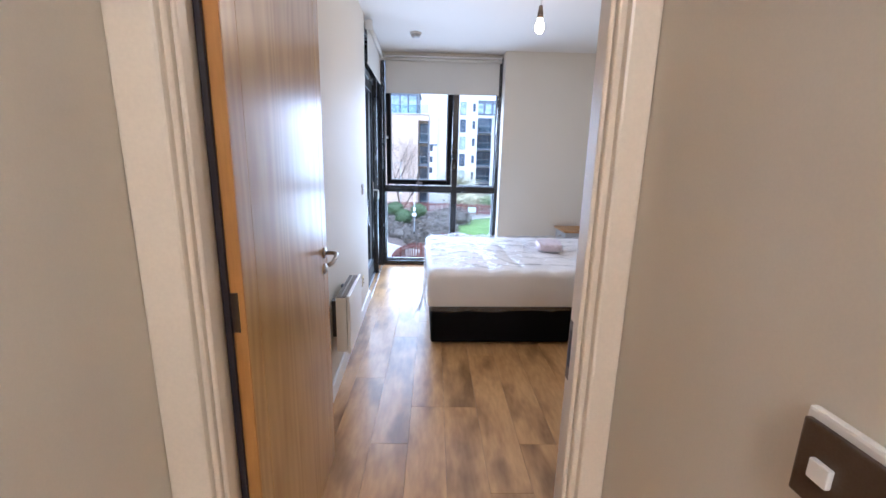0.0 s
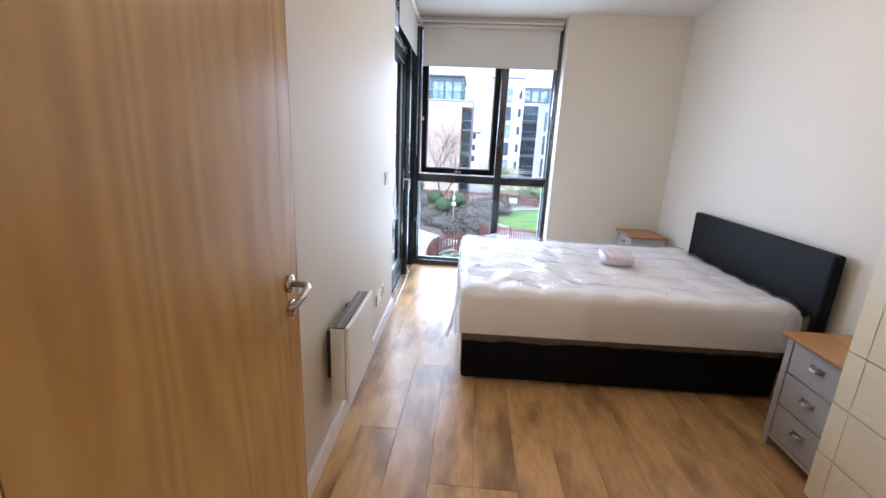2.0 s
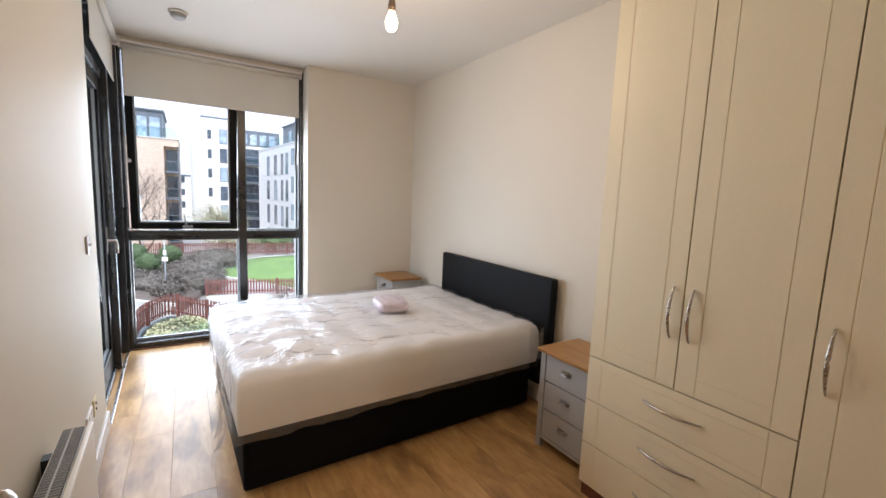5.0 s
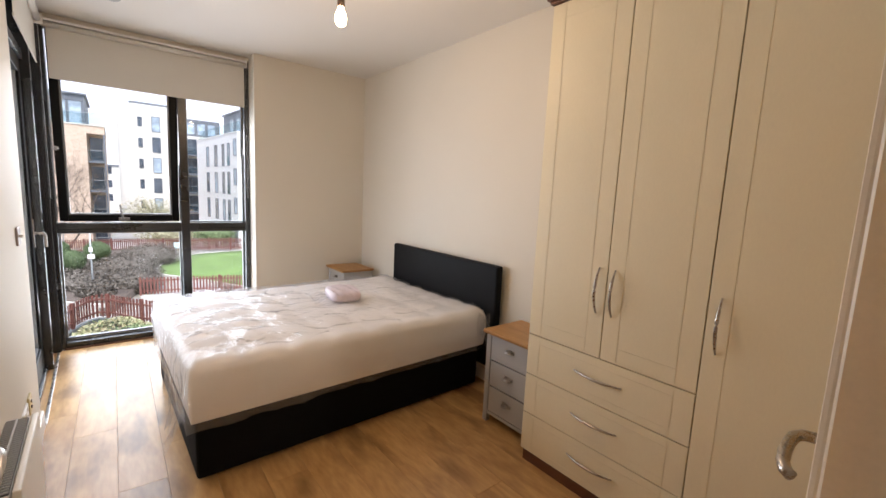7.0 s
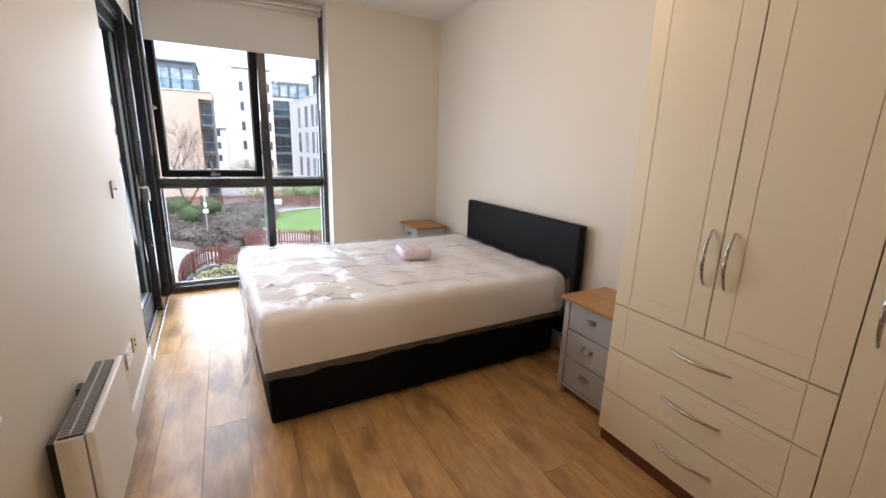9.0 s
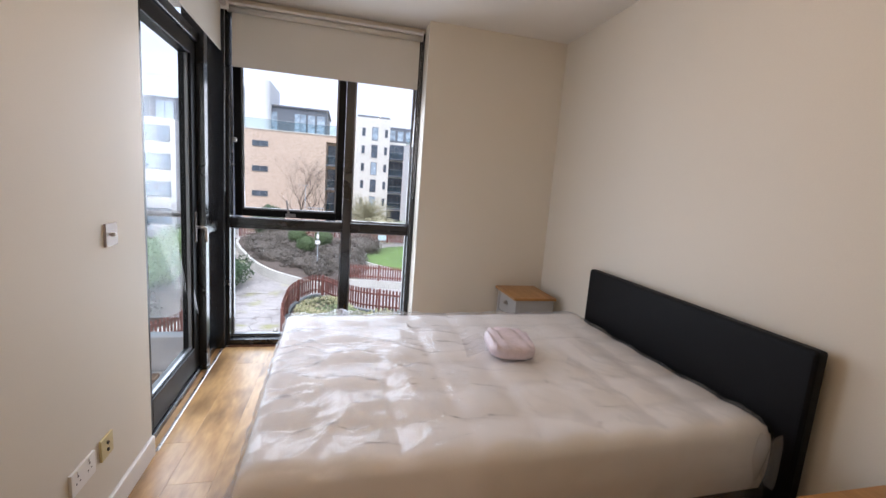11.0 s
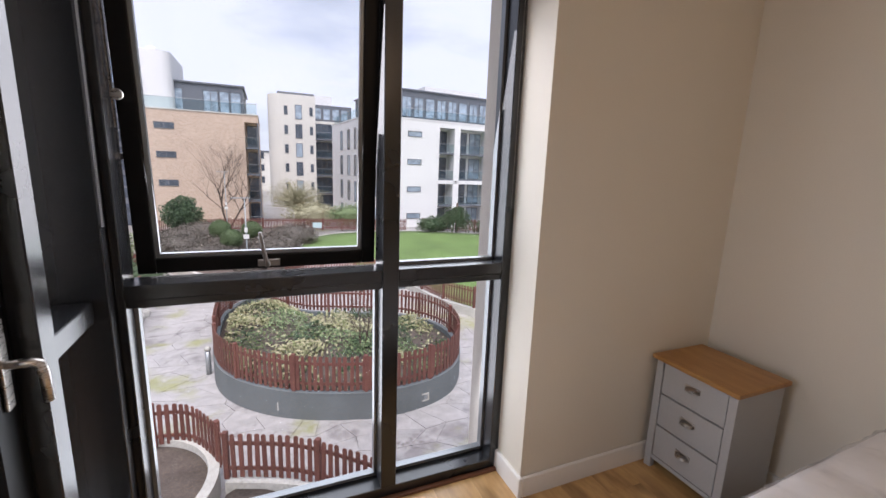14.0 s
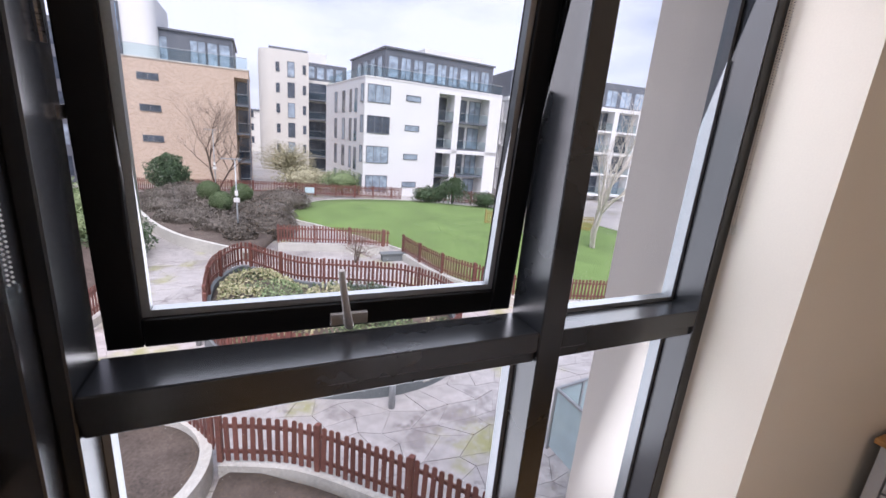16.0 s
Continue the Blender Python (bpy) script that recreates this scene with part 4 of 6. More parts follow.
def bead(r, bm=None):
    x0, z0, x1, z1 = r
    return boxes((x0, WBK - 0.04, z0, x0 + 0.012, WBK - 0.006, z1), (x1 - 0.012, WBK - 0.04, z0, x1, WBK - 0.006, z1), (x0, WBK - 0.04, z0, x1, WBK - 0.006, z0 + 0.012), (x0, WBK - 0.04, z1 - 0.012, x1, WBK - 0.006, z1))
for r in ((0.056, 0.0625, 0.9075, 0.9755), (0.9765, 0.0625, 1.4615, 0.9755), (0.9765, 1.0565, 1.4615, 2.5595)):
    pn = part("pane", boxes((r[0] + 0.002, WBK - 0.022, r[1] + 0.002, r[2] - 0.002, WBK - 0.016, r[3] - 0.002)), PANE, window)
    pn.visible_shadow = False
    part("glazing_bead", bead(r), ALUG, window)
sash = part("sash", boxes((0.004, -0.012, -1.497, 0.060, 0.050, -0.004), (0.790, -0.012, -1.497, 0.846, 0.050, -0.004), (0.0605, -0.012, -1.497, 0.7895, 0.050, -1.441), (0.0605, -0.012, -0.060, 0.7895, 0.050, -0.004), bevel=0.004, seg=2), ALUIN, window, "black top-hung sash, pushed open at the foot")
SASHM = pose(0.060, WF + 0.045, 2.556, 3.8, 0, 0)
sash.matrix_basis = SASHM
pn = part("pane", boxes((0.056, 0.02, -1.446, 0.794, 0.026, -0.055)), PANE, sash)
pn.visible_shadow = False
part("gasket", boxes((0.0605, -0.002, -1.4405, 0.074, 0.018, -0.0605), (0.776, -0.002, -1.4405, 0.7895, 0.018, -0.0605), (0.0745, -0.002, -1.4405, 0.7755, 0.018, -1.427), (0.0745, -0.002, -0.074, 0.7755, 0.018, -0.0605)), ALUG, sash)
part("handle_plate", boxes((0.39, -0.024, -1.487, 0.47, -0.012, -1.460), bevel=0.003), HANDLEG, sash)
part("sash_handle", tube(bmesh.new(), [(0.425, -0.02, -1.474), (0.425, -0.045, -1.476), (0.421, -0.052, -1.462), (0.412, -0.056, -1.41), (0.403, -0.058, -1.345)], 0.009, 10, [0.010, 0.010, 0.009, 0.0075, 0.0065]), HANDLEG, sash, "dull grey steel window handle")
part("stay", boxes((0.0, -0.03, -1.1, 0.0035, 0.045, -1.08), (0.0, -0.04, -1.0, 0.0035, -0.028, -0.5)), CHROME, sash)
part("side_catch", tube(bmesh.new(), [(0.018, -0.012, -0.90), (0.018, -0.040, -0.90), (0.018, -0.041, -0.90), (0.018, -0.056, -0.90)], 0.010, 14, [0.008, 0.008, 0.017, 0.017]), CHROME, sash)
fixed("window_sill", boxes((0.030, WBK + 0.001, -0.05, 1.569, 5.815, -0.012), bevel=0.003, seg=1), WHITEM, "white metal outer window sill", "window sill")

# roller blinds
def chain_loop(parent, x, y, z0, z1, mat_, gap, axis):
    bm = bmesh.new()
    steps = int((z1 - z0) / 0.0065)
    for s in (-1, 1):
        for i in range(steps):
            z = z0 + i * 0.0065
            c = Vector((x, y, z)) + (Vector((s * gap, 0, 0)) if axis == "x" else Vector((0, s * gap, 0)))
            r = 0.0023
            p = [bm.verts.new(c + Vector(d) * r) for d in ((1, 0, 0), (0, 1, 0), (-1, 0, 0), (0, -1, 0), (0, 0, 1), (0, 0, -1))]
            for k in range(4):
                bm.faces.new((p[k], p[(k + 1) % 4], p[4]))
                bm.faces.new((p[(k + 1) % 4], p[k], p[5]))
    part("bead_chain", bm, mat_, parent, "metal bead pull chain")
    part("chain_weight", boxes((x - 0.008, y - 0.006, z0 - 0.026, x + 0.008, y + 0.006, z0 + 0.003), bevel=0.004), PANE, parent, "clear plastic chain weight")


bl = thing("roller_blind", "off-white roller blind drawn a little way down the window", "blind")
part("roller_tube", tube(bmesh.new(), [(0.06, 5.575, 2.566), (1.475, 5.575, 2.566)], 0.020, 20), BLIND, bl)
part("fascia", boxes((0.05, 5.545, 2.588, 1.485, 5.605, 2.606), bevel=0.004), WPLAST, bl)
part("fabric", boxes((0.075, 5.5965, 2.19, 1.465, 5.598, 2.585)), BLIND, bl)
part("bottom_bar", boxes((0.075, 5.593, 2.178, 1.465, 5.601, 2.192), bevel=0.002), BLIND, bl)
for bx in (0.05, 1.477):
    part("bracket", boxes((bx, 5.55, 2.55, bx + 0.006, 5.625, 2.62)), WPLAST, bl)
chain_loop(bl, 1.484, 5.583, 1.31, 2.58, CHROME, 0.006, "x")
bl2 = thing("roller_blind", "off-white roller blind above the balcony door", "blind", at=SKEW)
part("roller_tube", tube(bmesh.new(), [(0.035, 4.32, 2.585), (0.035, 5.53, 2.585)], 0.022, 20), BLIND, bl2)
part("end_bracket", boxes((0.001, 4.298, 2.545, 0.066, 4.316, 2.625), bevel=0.004), WPLAST, bl2)
part("end_bracket", boxes((0.001, 5.533, 2.545, 0.066, 5.540, 2.625), bevel=0.002), WPLAST, bl2)
part("fabric", boxes((0.0155, 4.33, 2.275, 0.017, 5.52, 2.58)), BLIND, bl2)
part("bottom_bar", boxes((0.012, 4.33, 2.262, 0.020, 5.52, 2.277), bevel=0.002), BLIND, bl2)
chain_loop(bl2, 0.036, 5.548, 1.26, 2.58, GREYP, 0.006, "y")

# ---- balcony door and its side light ----
bd = tagged(thing("door_2", "dark grey aluminium glazed balcony door, shut", "door", at=SKEW), kind="structure")
def bdpart(name, r, m_=None, label="", bev=0.003):
    return part(name, boxes(r, bevel=bev, seg=1), m_ or ALU, bd, label)
bdpart("jamb", (-0.125, WEND + 0.001, 0.0, -0.03, WEND + 0.055, 2.62))
bdpart("jamb", (-0.125, 5.165, 0.0, 0.002, 5.24, 2.62))
bdpart("frame_head", (-0.125, WEND + 0.0555, 2.20, -0.03, 5.1645, 2.26))
bdpart("frame_head", (-0.125, WEND + 0.0555, 2.56, -0.03, 5.1645, 2.62))
bdpart("threshold", (-0.125, WEND + 0.0555, 0.0, -0.03, 5.1645, 0.035))
lo, hi = WEND + 0.059, 5.161
bdpart("stile", (-0.115, lo, 0.038, -0.045, lo + 0.085, 2.196), ALUIN)
bdpart("stile", (-0.115, hi - 0.10, 0.038, -0.045, hi, 2.196), ALUIN)
bdpart("bottom_rail", (-0.115, lo + 0.0855, 0.038, -0.045, hi - 0.0845, 0.205), ALUIN)
bdpart("top_rail", (-0.115, lo + 0.0855, 2.105, -0.045, hi - 0.0845, 2.196), ALUIN)
pn = bdpart("pane", (-0.085, lo + 0.08, 0.20, -0.079, hi - 0.095, 2.11), PANE, bev=0)
pn.visible_shadow = False
pn = bdpart("pane", (-0.085, WEND + 0.05, 2.255, -0.079, 5.17, 2.565), PANE, bev=0)
pn.visible_shadow = False
part("gasket", boxes((-0.078, lo + 0.0855, 0.2055, -0.060, lo + 0.097, 2.1045), (-0.078, hi - 0.112, 0.2055, -0.060, hi - 0.0845, 2.1045), (-0.078, lo + 0.0975, 0.2055, -0.060, hi - 0.1125, 0.217)), ALUG, bd)
hdl = part("handle_plate", boxes((-0.045, hi - 0.062, 0.93, -0.037, hi - 0.032, 1.13), bevel=0.003), CHROME, bd)
part("lever", tube(bmesh.new(), [(-0.037, hi - 0.047, 1.03), (0.005, hi - 0.047, 1.03), (0.014, hi - 0.042, 1.025), (0.016, hi - 0.035, 1.0), (0.016, hi - 0.03, 0.93)], 0.010, 10), CHROME, hdl, "steel lever handle, turned down")
bdpart("corner_post", (-0.125, 5.545, 0.0, 0.0295, 5.735, 2.62))
bdpart("side_light_rail", (-0.125, 5.2405, 0.0, -0.03, 5.5445, 0.06))
bdpart("side_light_rail", (-0.125, 5.2405, 0.965, -0.01, 5.5445, 1.03))
bdpart("side_light_rail", (-0.125, 5.2405, 2.56, -0.03, 5.5445, 2.62))
for z0, z1 in ((0.055, 0.97), (1.025, 2.565)):
    pn = bdpart("pane", (-0.085, 5.235, z0, -0.079, 5.55, z1), PANE, bev=0)
    pn.visible_shadow = False

# ---- balcony outside the glazed door ----
balcony = thing("balcony", "timber-decked balcony with a white upstand and glass balustrade", "balcony", at=SKEW)
part("slab", boxes((-1.9, 1.2, -0.30, -0.301, 5.42, -0.06)), WHITER, balcony)
part("threshold_slab", boxes((-0.3005, WEND + 0.01, -0.30, -0.126, 5.42, -0.06)), WHITER, balcony)
for i in range(28):
    part("deck_board", boxes((-1.80, 1.30 + 0.14 * i, -0.058, -0.31, 1.432 + 0.14 * i, -0.03), bevel=0.003, seg=1), DECK, balcony)
part("upstand", boxes((-1.9, 5.30, -0.059, -0.131, 5.42, 0.20), bevel=0.01), WHITER, balcony, "white painted upstand")
part("upstand", boxes((-1.9, 1.2, -0.059, -1.81, 5.2995, 0.20), bevel=0.01), WHITER, balcony, "white painted upstand")
for a in ((-1.86, 5.352, 0.2005, -0.20, 5.364, 1.06),):
    g = part("glass_panel", boxes(a), PANE, balcony)
    g.visible_shadow = False
part("handrail", tube(bmesh.new(), [(-0.14, 5.358, 1.085), (-1.856, 5.358, 1.085), (-1.856, 1.25, 1.085)], 0.022, 12), CHROME, balcony)

# ---- courtyard ground ----
G = GROUND
ground = fixed("ground", boxes((-900, -600, G - 1.0, 900, 1500, G - 0.02)), JOINT, "wet grey paved courtyard ground", "ground")


def smooth_line(pts, per=6, closed=False):
    """Points of a soft curve through the given corners."""
    p = [Vector((a, b, 0)) for a, b in pts]
    n = len(p)
    out = []
    for i in range(n if closed else n - 1):
        q = [p[(i + k) % n] if closed else p[min(max(i + k, 0), n - 1)] for k in (-1, 0, 1, 2)]
        for s in range(per):
            t = s / per
            out.append(0.5 * (2 * q[1] + (q[2] - q[0]) * t + (2 * q[0] - 5 * q[1] + 4 * q[2] - q[3]) * t * t + (3 * q[1] - q[0] - 3 * q[2] + q[3]) * t ** 3))
    if not closed:
        out.append(p[-1])
    return out


def wall_along(line, z0, z1, thick, closed=False):
    """A low wall of even thickness along a curve."""
    bm = bmesh.new()
    n = len(line)
    rows = []
    for i, c in enumerate(line):
        a = line[(i - 1) % n] if closed or i else line[i]
        b = line[(i + 1) % n] if closed or i < n - 1 else line[i]
        d = (b - a).normalized()
        s = Vector((-d.y, d.x, 0)) * thick / 2
        rows.append([bm.verts.new((c + k * s) + Vector((0, 0, z))) for k, z in ((1, z0), (1, z1), (-1, z1), (-1, z0))])
    for i in range(n if closed else n - 1):
        q, w = rows[i], rows[(i + 1) % n]
        for k in range(4):
            bm.faces.new((q[k], w[k], w[(k + 1) % 4], q[(k + 1) % 4]))
    if not closed:
        bm.faces.new(rows[0])
        bm.faces.new(rows[-1][::-1])
    return bm


def sheet(line, z, rise=0.0, thick=0.3):
    """A flat bed bounded by a closed curve, with a rim that drops into the ground."""
    bm = bmesh.new()
    c = sum(line, Vector()) / len(line)
    rings = []
    for s, h in ((1.0, z - thick), (1.0, z), (0.8, z + rise * 0.5), (0.5, z + rise * 0.9), (0.2, z + rise)):
        rings.append([bm.verts.new(Vector((c.x + (p.x - c.x) * s, c.y + (p.y - c.y) * s, h + (0.06 * noise.noise(p * 0.9 + Vector((s * 5, 0, 0))) if s < 1 and rise else 0)))) for p in line])
    n = len(line)
    for q, w in zip(rings, rings[1:]):
        for i in range(n):
            bm.faces.new((q[i], q[(i + 1) % n], w[(i + 1) % n], w[i])).smooth = True
    bm.faces.new(rings[-1])
    return bm


PLANTER = smooth_line([(-1.26, 18.48), (-0.72, 16.90), (0.42, 15.70), (1.85, 14.96), (3.30, 14.60), (4.68, 14.72), (5.82, 15.35), (6.65, 16.80), (6.78, 18.68), (5.78, 20.30), (3.90, 21.17), (1.97, 21.93), (0.77, 23.18), (-0.35, 24.55), (-1.23, 22.93), (-1.41, 21.30)], 5, True)
fixed("lawn", sheet(smooth_line([(2.75, 38.6), (4.15, 44.42), (7.40, 47.55), (14.78, 47.80), (21.15, 45.05), (28.65, 40.05), (29.90, 28.80), (21.15, 18.3), (14.0, 19.0), (11.2, 20.3), (9.5, 22.6), (8.7, 28.0), (4.90, 34.9)], 6, True), G + 0.10, 0.25), GRASS, "bright green mown lawn", "lawn")
fixed("lawn_edging", wall_along(smooth_line([(2.75, 38.6), (4.15, 44.42), (7.40, 47.55), (14.78, 47.80), (21.15, 45.05), (28.65, 40.05), (29.90, 28.80), (21.15, 18.3), (14.0, 19.0), (11.2, 20.3), (9.5, 22.6), (8.7, 28.0), (4.90, 34.9)], 6, True), G - 0.1, G + 0.16, 0.12, True), KERB, "pale concrete edging round the lawn", "edging")

planter = thing("planter", "raised kidney-shaped planting bed with a grey rendered wall", "planter")
part("planter_wall", wall_along(PLANTER, G - 0.05, G + 0.78, 0.16, True), CONC, planter)
part("planter_coping", wall_along(PLANTER, G + 0.781, G + 0.83, 0.17, True), CONC, planter)
part("soil", sheet([p for p in PLANTER], G + 0.62, 0.35, 0.2), SOIL, planter)


# ---- picket fences ----
def picket_mesh(w, h, t):
    bm = bmesh.new()
    prof = [(-w / 2, 0), (w / 2, 0), (w / 2, h - 0.03), (w * 0.3, h - 0.006), (0, h), (-w * 0.3, h - 0.006), (-w / 2, h - 0.03)]
    f = [bm.verts.new((a, -t / 2, b)) for a, b in prof]
    k = [bm.verts.new((a, t / 2, b)) for a, b in prof]
    bm.faces.new(f)
    bm.faces.new(k[::-1])
    for i in range(7):
        bm.faces.new((f[(i + 1) % 7], f[i], k[i], k[(i + 1) % 7]))
    return bm


PICKET = mesh_of("picket", picket_mesh(0.095, 1.02, 0.022), FENCEW)
POST = mesh_of("fence_post", boxes((-0.055, -0.055, 0, 0.055, 0.055, 1.10), bevel=0.012, seg=1), FENCEW)


def walk_line(line, step, closed=False):
    pts = line + ([line[0]] if closed else [])
    out, left = [], 0.0
    for a, b in zip(pts, pts[1:]):
        L = (b - a).length
        s = left
        while s < L:
            out.append((a.lerp(b, s / L), math.atan2(b.y - a.y, b.x - a.x)))
            s += step
        left = s - L
    return out


fence_rng = random.Random(9)
def picket_fence(label, line, z, closed=False, single=True, pitch=0.165, material=None, height=1.02, group="courtyard fences"):
    """Posts every two metres or so, two rails, and pickets that are objects of their own near by."""
    f = thing("picket_fence", label, "fence", group)
    material = material or FENCEW
    pl = [p + Vector((0, 0, 0)) for p in line]
    for rz in (0.20, 0.78):
        part("rail", wall_along(line, z + rz * height, z + rz * height + 0.08, 0.035, closed), material, f)
    posts = walk_line(line, 2.0, closed)
    picks = walk_line(line, pitch, closed)
    if single:
        for c, a in posts:
            ob = new("fence_post", POST)
            ob.parent = f
            ob.matrix_basis = pose(c.x, c.y, z, 0, 0, math.degrees(a))
        for c, a in picks:
            ob = new("picket", PICKET)
            ob.parent = f
            s = Vector((math.sin(a), -math.cos(a), 0)) * 0.03
            ob.matrix_basis = pose(c.x + s.x, c.y + s.y, z + 0.05 + fence_rng.uniform(-0.012, 0.012), 0, fence_rng.uniform(-1.2, 1.2), math.degrees(a))
    else:
        bm = bmesh.new()
        for c, a in picks:
            u = Vector((math.cos(a), math.sin(a), 0)) * 0.045
            n_ = Vector((-u.y, u.x, 0)) * 0.25
            top = z + height + fence_rng.uniform(-0.02, 0.02)
            q = [bm.verts.new(c + k * u + j * n_ + Vector((0, 0, h))) for h in (z + 0.05, top) for k, j in ((-1, -1), (1, -1), (1, 1), (-1, 1))]
            for i in range(4):
                bm.faces.new((q[i], q[(i + 1) % 4], q[4 + (i + 1) % 4], q[4 + i]))
            bm.faces.new(q[4:])
        tagged(part("pickets", bm, material, f), kind="stuff")
        bm = bmesh.new()
        for c, a in posts:
            box(bm, c.x - 0.06, c.y - 0.06, z, c.x + 0.06, c.y + 0.06, z + height + 0.05)
        tagged(part("posts", bm, material, f), kind="stuff")
    return f


picket_fence("red-brown stained picket fence round the raised bed", PLANTER, G + 0.83, True)
near_line = smooth_line([(-0.53, 12.90), (0.88, 12.30), (2.16, 11.21), (3.28, 10.05), (4.15, 8.80)], 4)
picket_fence("red-brown stained picket fence on a low pale kerb", near_line, G + 0.40)
ring_line = smooth_line([(-3.98, 13.80), (-3.10, 14.36), (-2.08, 14.55), (-1.29, 14.24), (-0.63, 13.18)], 4)
picket_fence("red-brown stained picket fence behind the round planter", ring_line, G + 0.42)
fixed("kerb", wall_along(near_line, G - 0.05, G + 0.39, 0.26), KERB, "low pale concrete kerb under the fence", "kerb")
part_line = smooth_line([(1.36, 29.85), (4.45, 29.20), (7.50, 28.10)], 4)
picket_fence("red-brown picket fence on a white wall by the lawn", part_line, G + 0.45, single=False)
fixed("kerb", wall_along(part_line, G - 0.05, G + 0.44, 0.25), KERB, "white low wall under the fence", "kerb")
l2 = smooth_line([(7.95, 26.9), (8.6, 23.2), (9.9, 20.7)], 4)
picket_fence("red-brown picket fence along the curved lawn path", l2, G + 0.45, single=False)
fixed("kerb", wall_along(l2, G - 0.05, G + 0.44, 0.25), KERB, "white low wall under the fence", "kerb")
l3 = smooth_line([(9.9, 20.7), (11.0, 19.2), (13.2, 18.4), (17.0, 17.6), (27.40, 17.2)], 4)
picket_fence("red-brown picket fence at the near side of the lawn", l3, G + 0.42, single=False)
fixed("kerb", wall_along(l3, G - 0.05, G + 0.41, 0.25), KERB, "white low wall under the fence", "kerb")
picket_fence("tall red-brown fence at the far side of the garden", smooth_line([(-9.97, 50.55), (-5.35, 50.80), (-0.60, 50.93), (6.15, 50.05), (11.15, 49.05), (14.90, 48.55)], 3), G + 0.05, single=False, height=1.3, pitch=0.15)
picket_fence("red-brown fence behind the lawn's shrubs", smooth_line([(16.77, 48.30), (22.40, 46.30), (28.65, 41.92)], 3), G + 0.05, single=False, height=1.4)
picket_fence("weathered yellow fence at the lawn's edge", smooth_line([(18.02, 35.05), (22.40, 33.17), (27.40, 31.93)], 3), G + 0.15, single=False, material=FENCEY, height=1.3)
pf = smooth_line([(-7.85, 17.05), (-6.23, 18.30), (-5.31, 19.72), (-4.65, 22.80), (-5.22, 26.30), (-5.85, 30.05), (-7.48, 35.05), (-9.72, 40.67)], 4)
picket_fence("red-brown picket fence along the entrance path", pf, G + 0.30, single=False)
fixed("kerb", wall_along(pf, G - 0.05, G + 0.29, 0.25), KERB, "pale kerb along the entrance path", "kerb")
fixed("kerb", wall_along(smooth_line([(-0.1, 27.9), (-0.75, 28.28), (-2.3, 29.77), (-4.04, 31.9), (-5.87, 35.53), (-8.34, 42.41), (-9.0, 46.0)], 6), G - 0.05, G + 0.62, 0.22), KERB, "pale curved retaining wall of the shrub bed", "kerb")
fixed("shrub_bed", sheet(smooth_line([(-0.1, 27.9), (-0.75, 28.28), (-2.3, 29.77), (-4.04, 31.9), (-5.87, 35.53), (-8.34, 42.41), (-9.0, 48.0), (0, 50), (4.9, 48.8), (2.65, 44.4), (2.3, 37.5), (1.7, 34.0), (0.7, 30.5)], 3, True), G + 0.45, 0.2, 0.6), SOIL, "bare soil of the shrub bed", "flower bed")

# round planter close below the window
ring = thing("planter", "round concrete planter with bare soil", "planter")
rc = [Vector((-2.55 + 1.75 * math.cos(2 * math.pi * i / 48), 13.0 + 1.75 * math.sin(2 * math.pi * i / 48), 0)) for i in range(48)]
part("ring_wall", wall_along(rc, G - 0.05, G + 0.55, 0.22, True), KERB, ring)
part("soil", sheet(rc, G + 0.36, 0.12, 0.2), SOIL, ring)
fixed("soil_bed", sheet(smooth_line([(-0.55, 12.60), (0.80, 12.05), (2.04, 10.98), (3.14, 9.86), (3.95, 8.70), (3.5, 7.2), (0.6, 6.9), (-0.6, 9.2)], 4, True), G + 0.24, 0.06, 0.3), SOIL, "bare soil bed behind the near fence", "flower bed")
fixed("planted_bank", sheet([Vector((-12 + 7 * math.cos(2 * math.pi * i / 32), 26 + 10 * math.sin(2 * math.pi * i / 32), 0)) for i in range(32)], G + 0.2, 1.2, 0.3), SOIL, "sloping planted bank beside the path", "flower bed")
rocks = bmesh.new()
rrng = random.Random(3)
for i in range(60):
    a = math.pi * (1.25 + 0.75 * i / 60)
    c = Vector((-12 + 7.1 * math.cos(a), 26 + 10.1 * math.sin(a), G + 0.15))
    s = rrng.uniform(0.25, 0.5)
    vs = bmesh.ops.create_icosphere(rocks, subdivisions=1, radius=s)["verts"]
    for v in vs:
        v.co = v.co * rrng.uniform(0.75, 1.15) + c
tagged(part("rockery", rocks, KERB), "rough pale stones edging the planted bank", "rockery", kind="stuff")

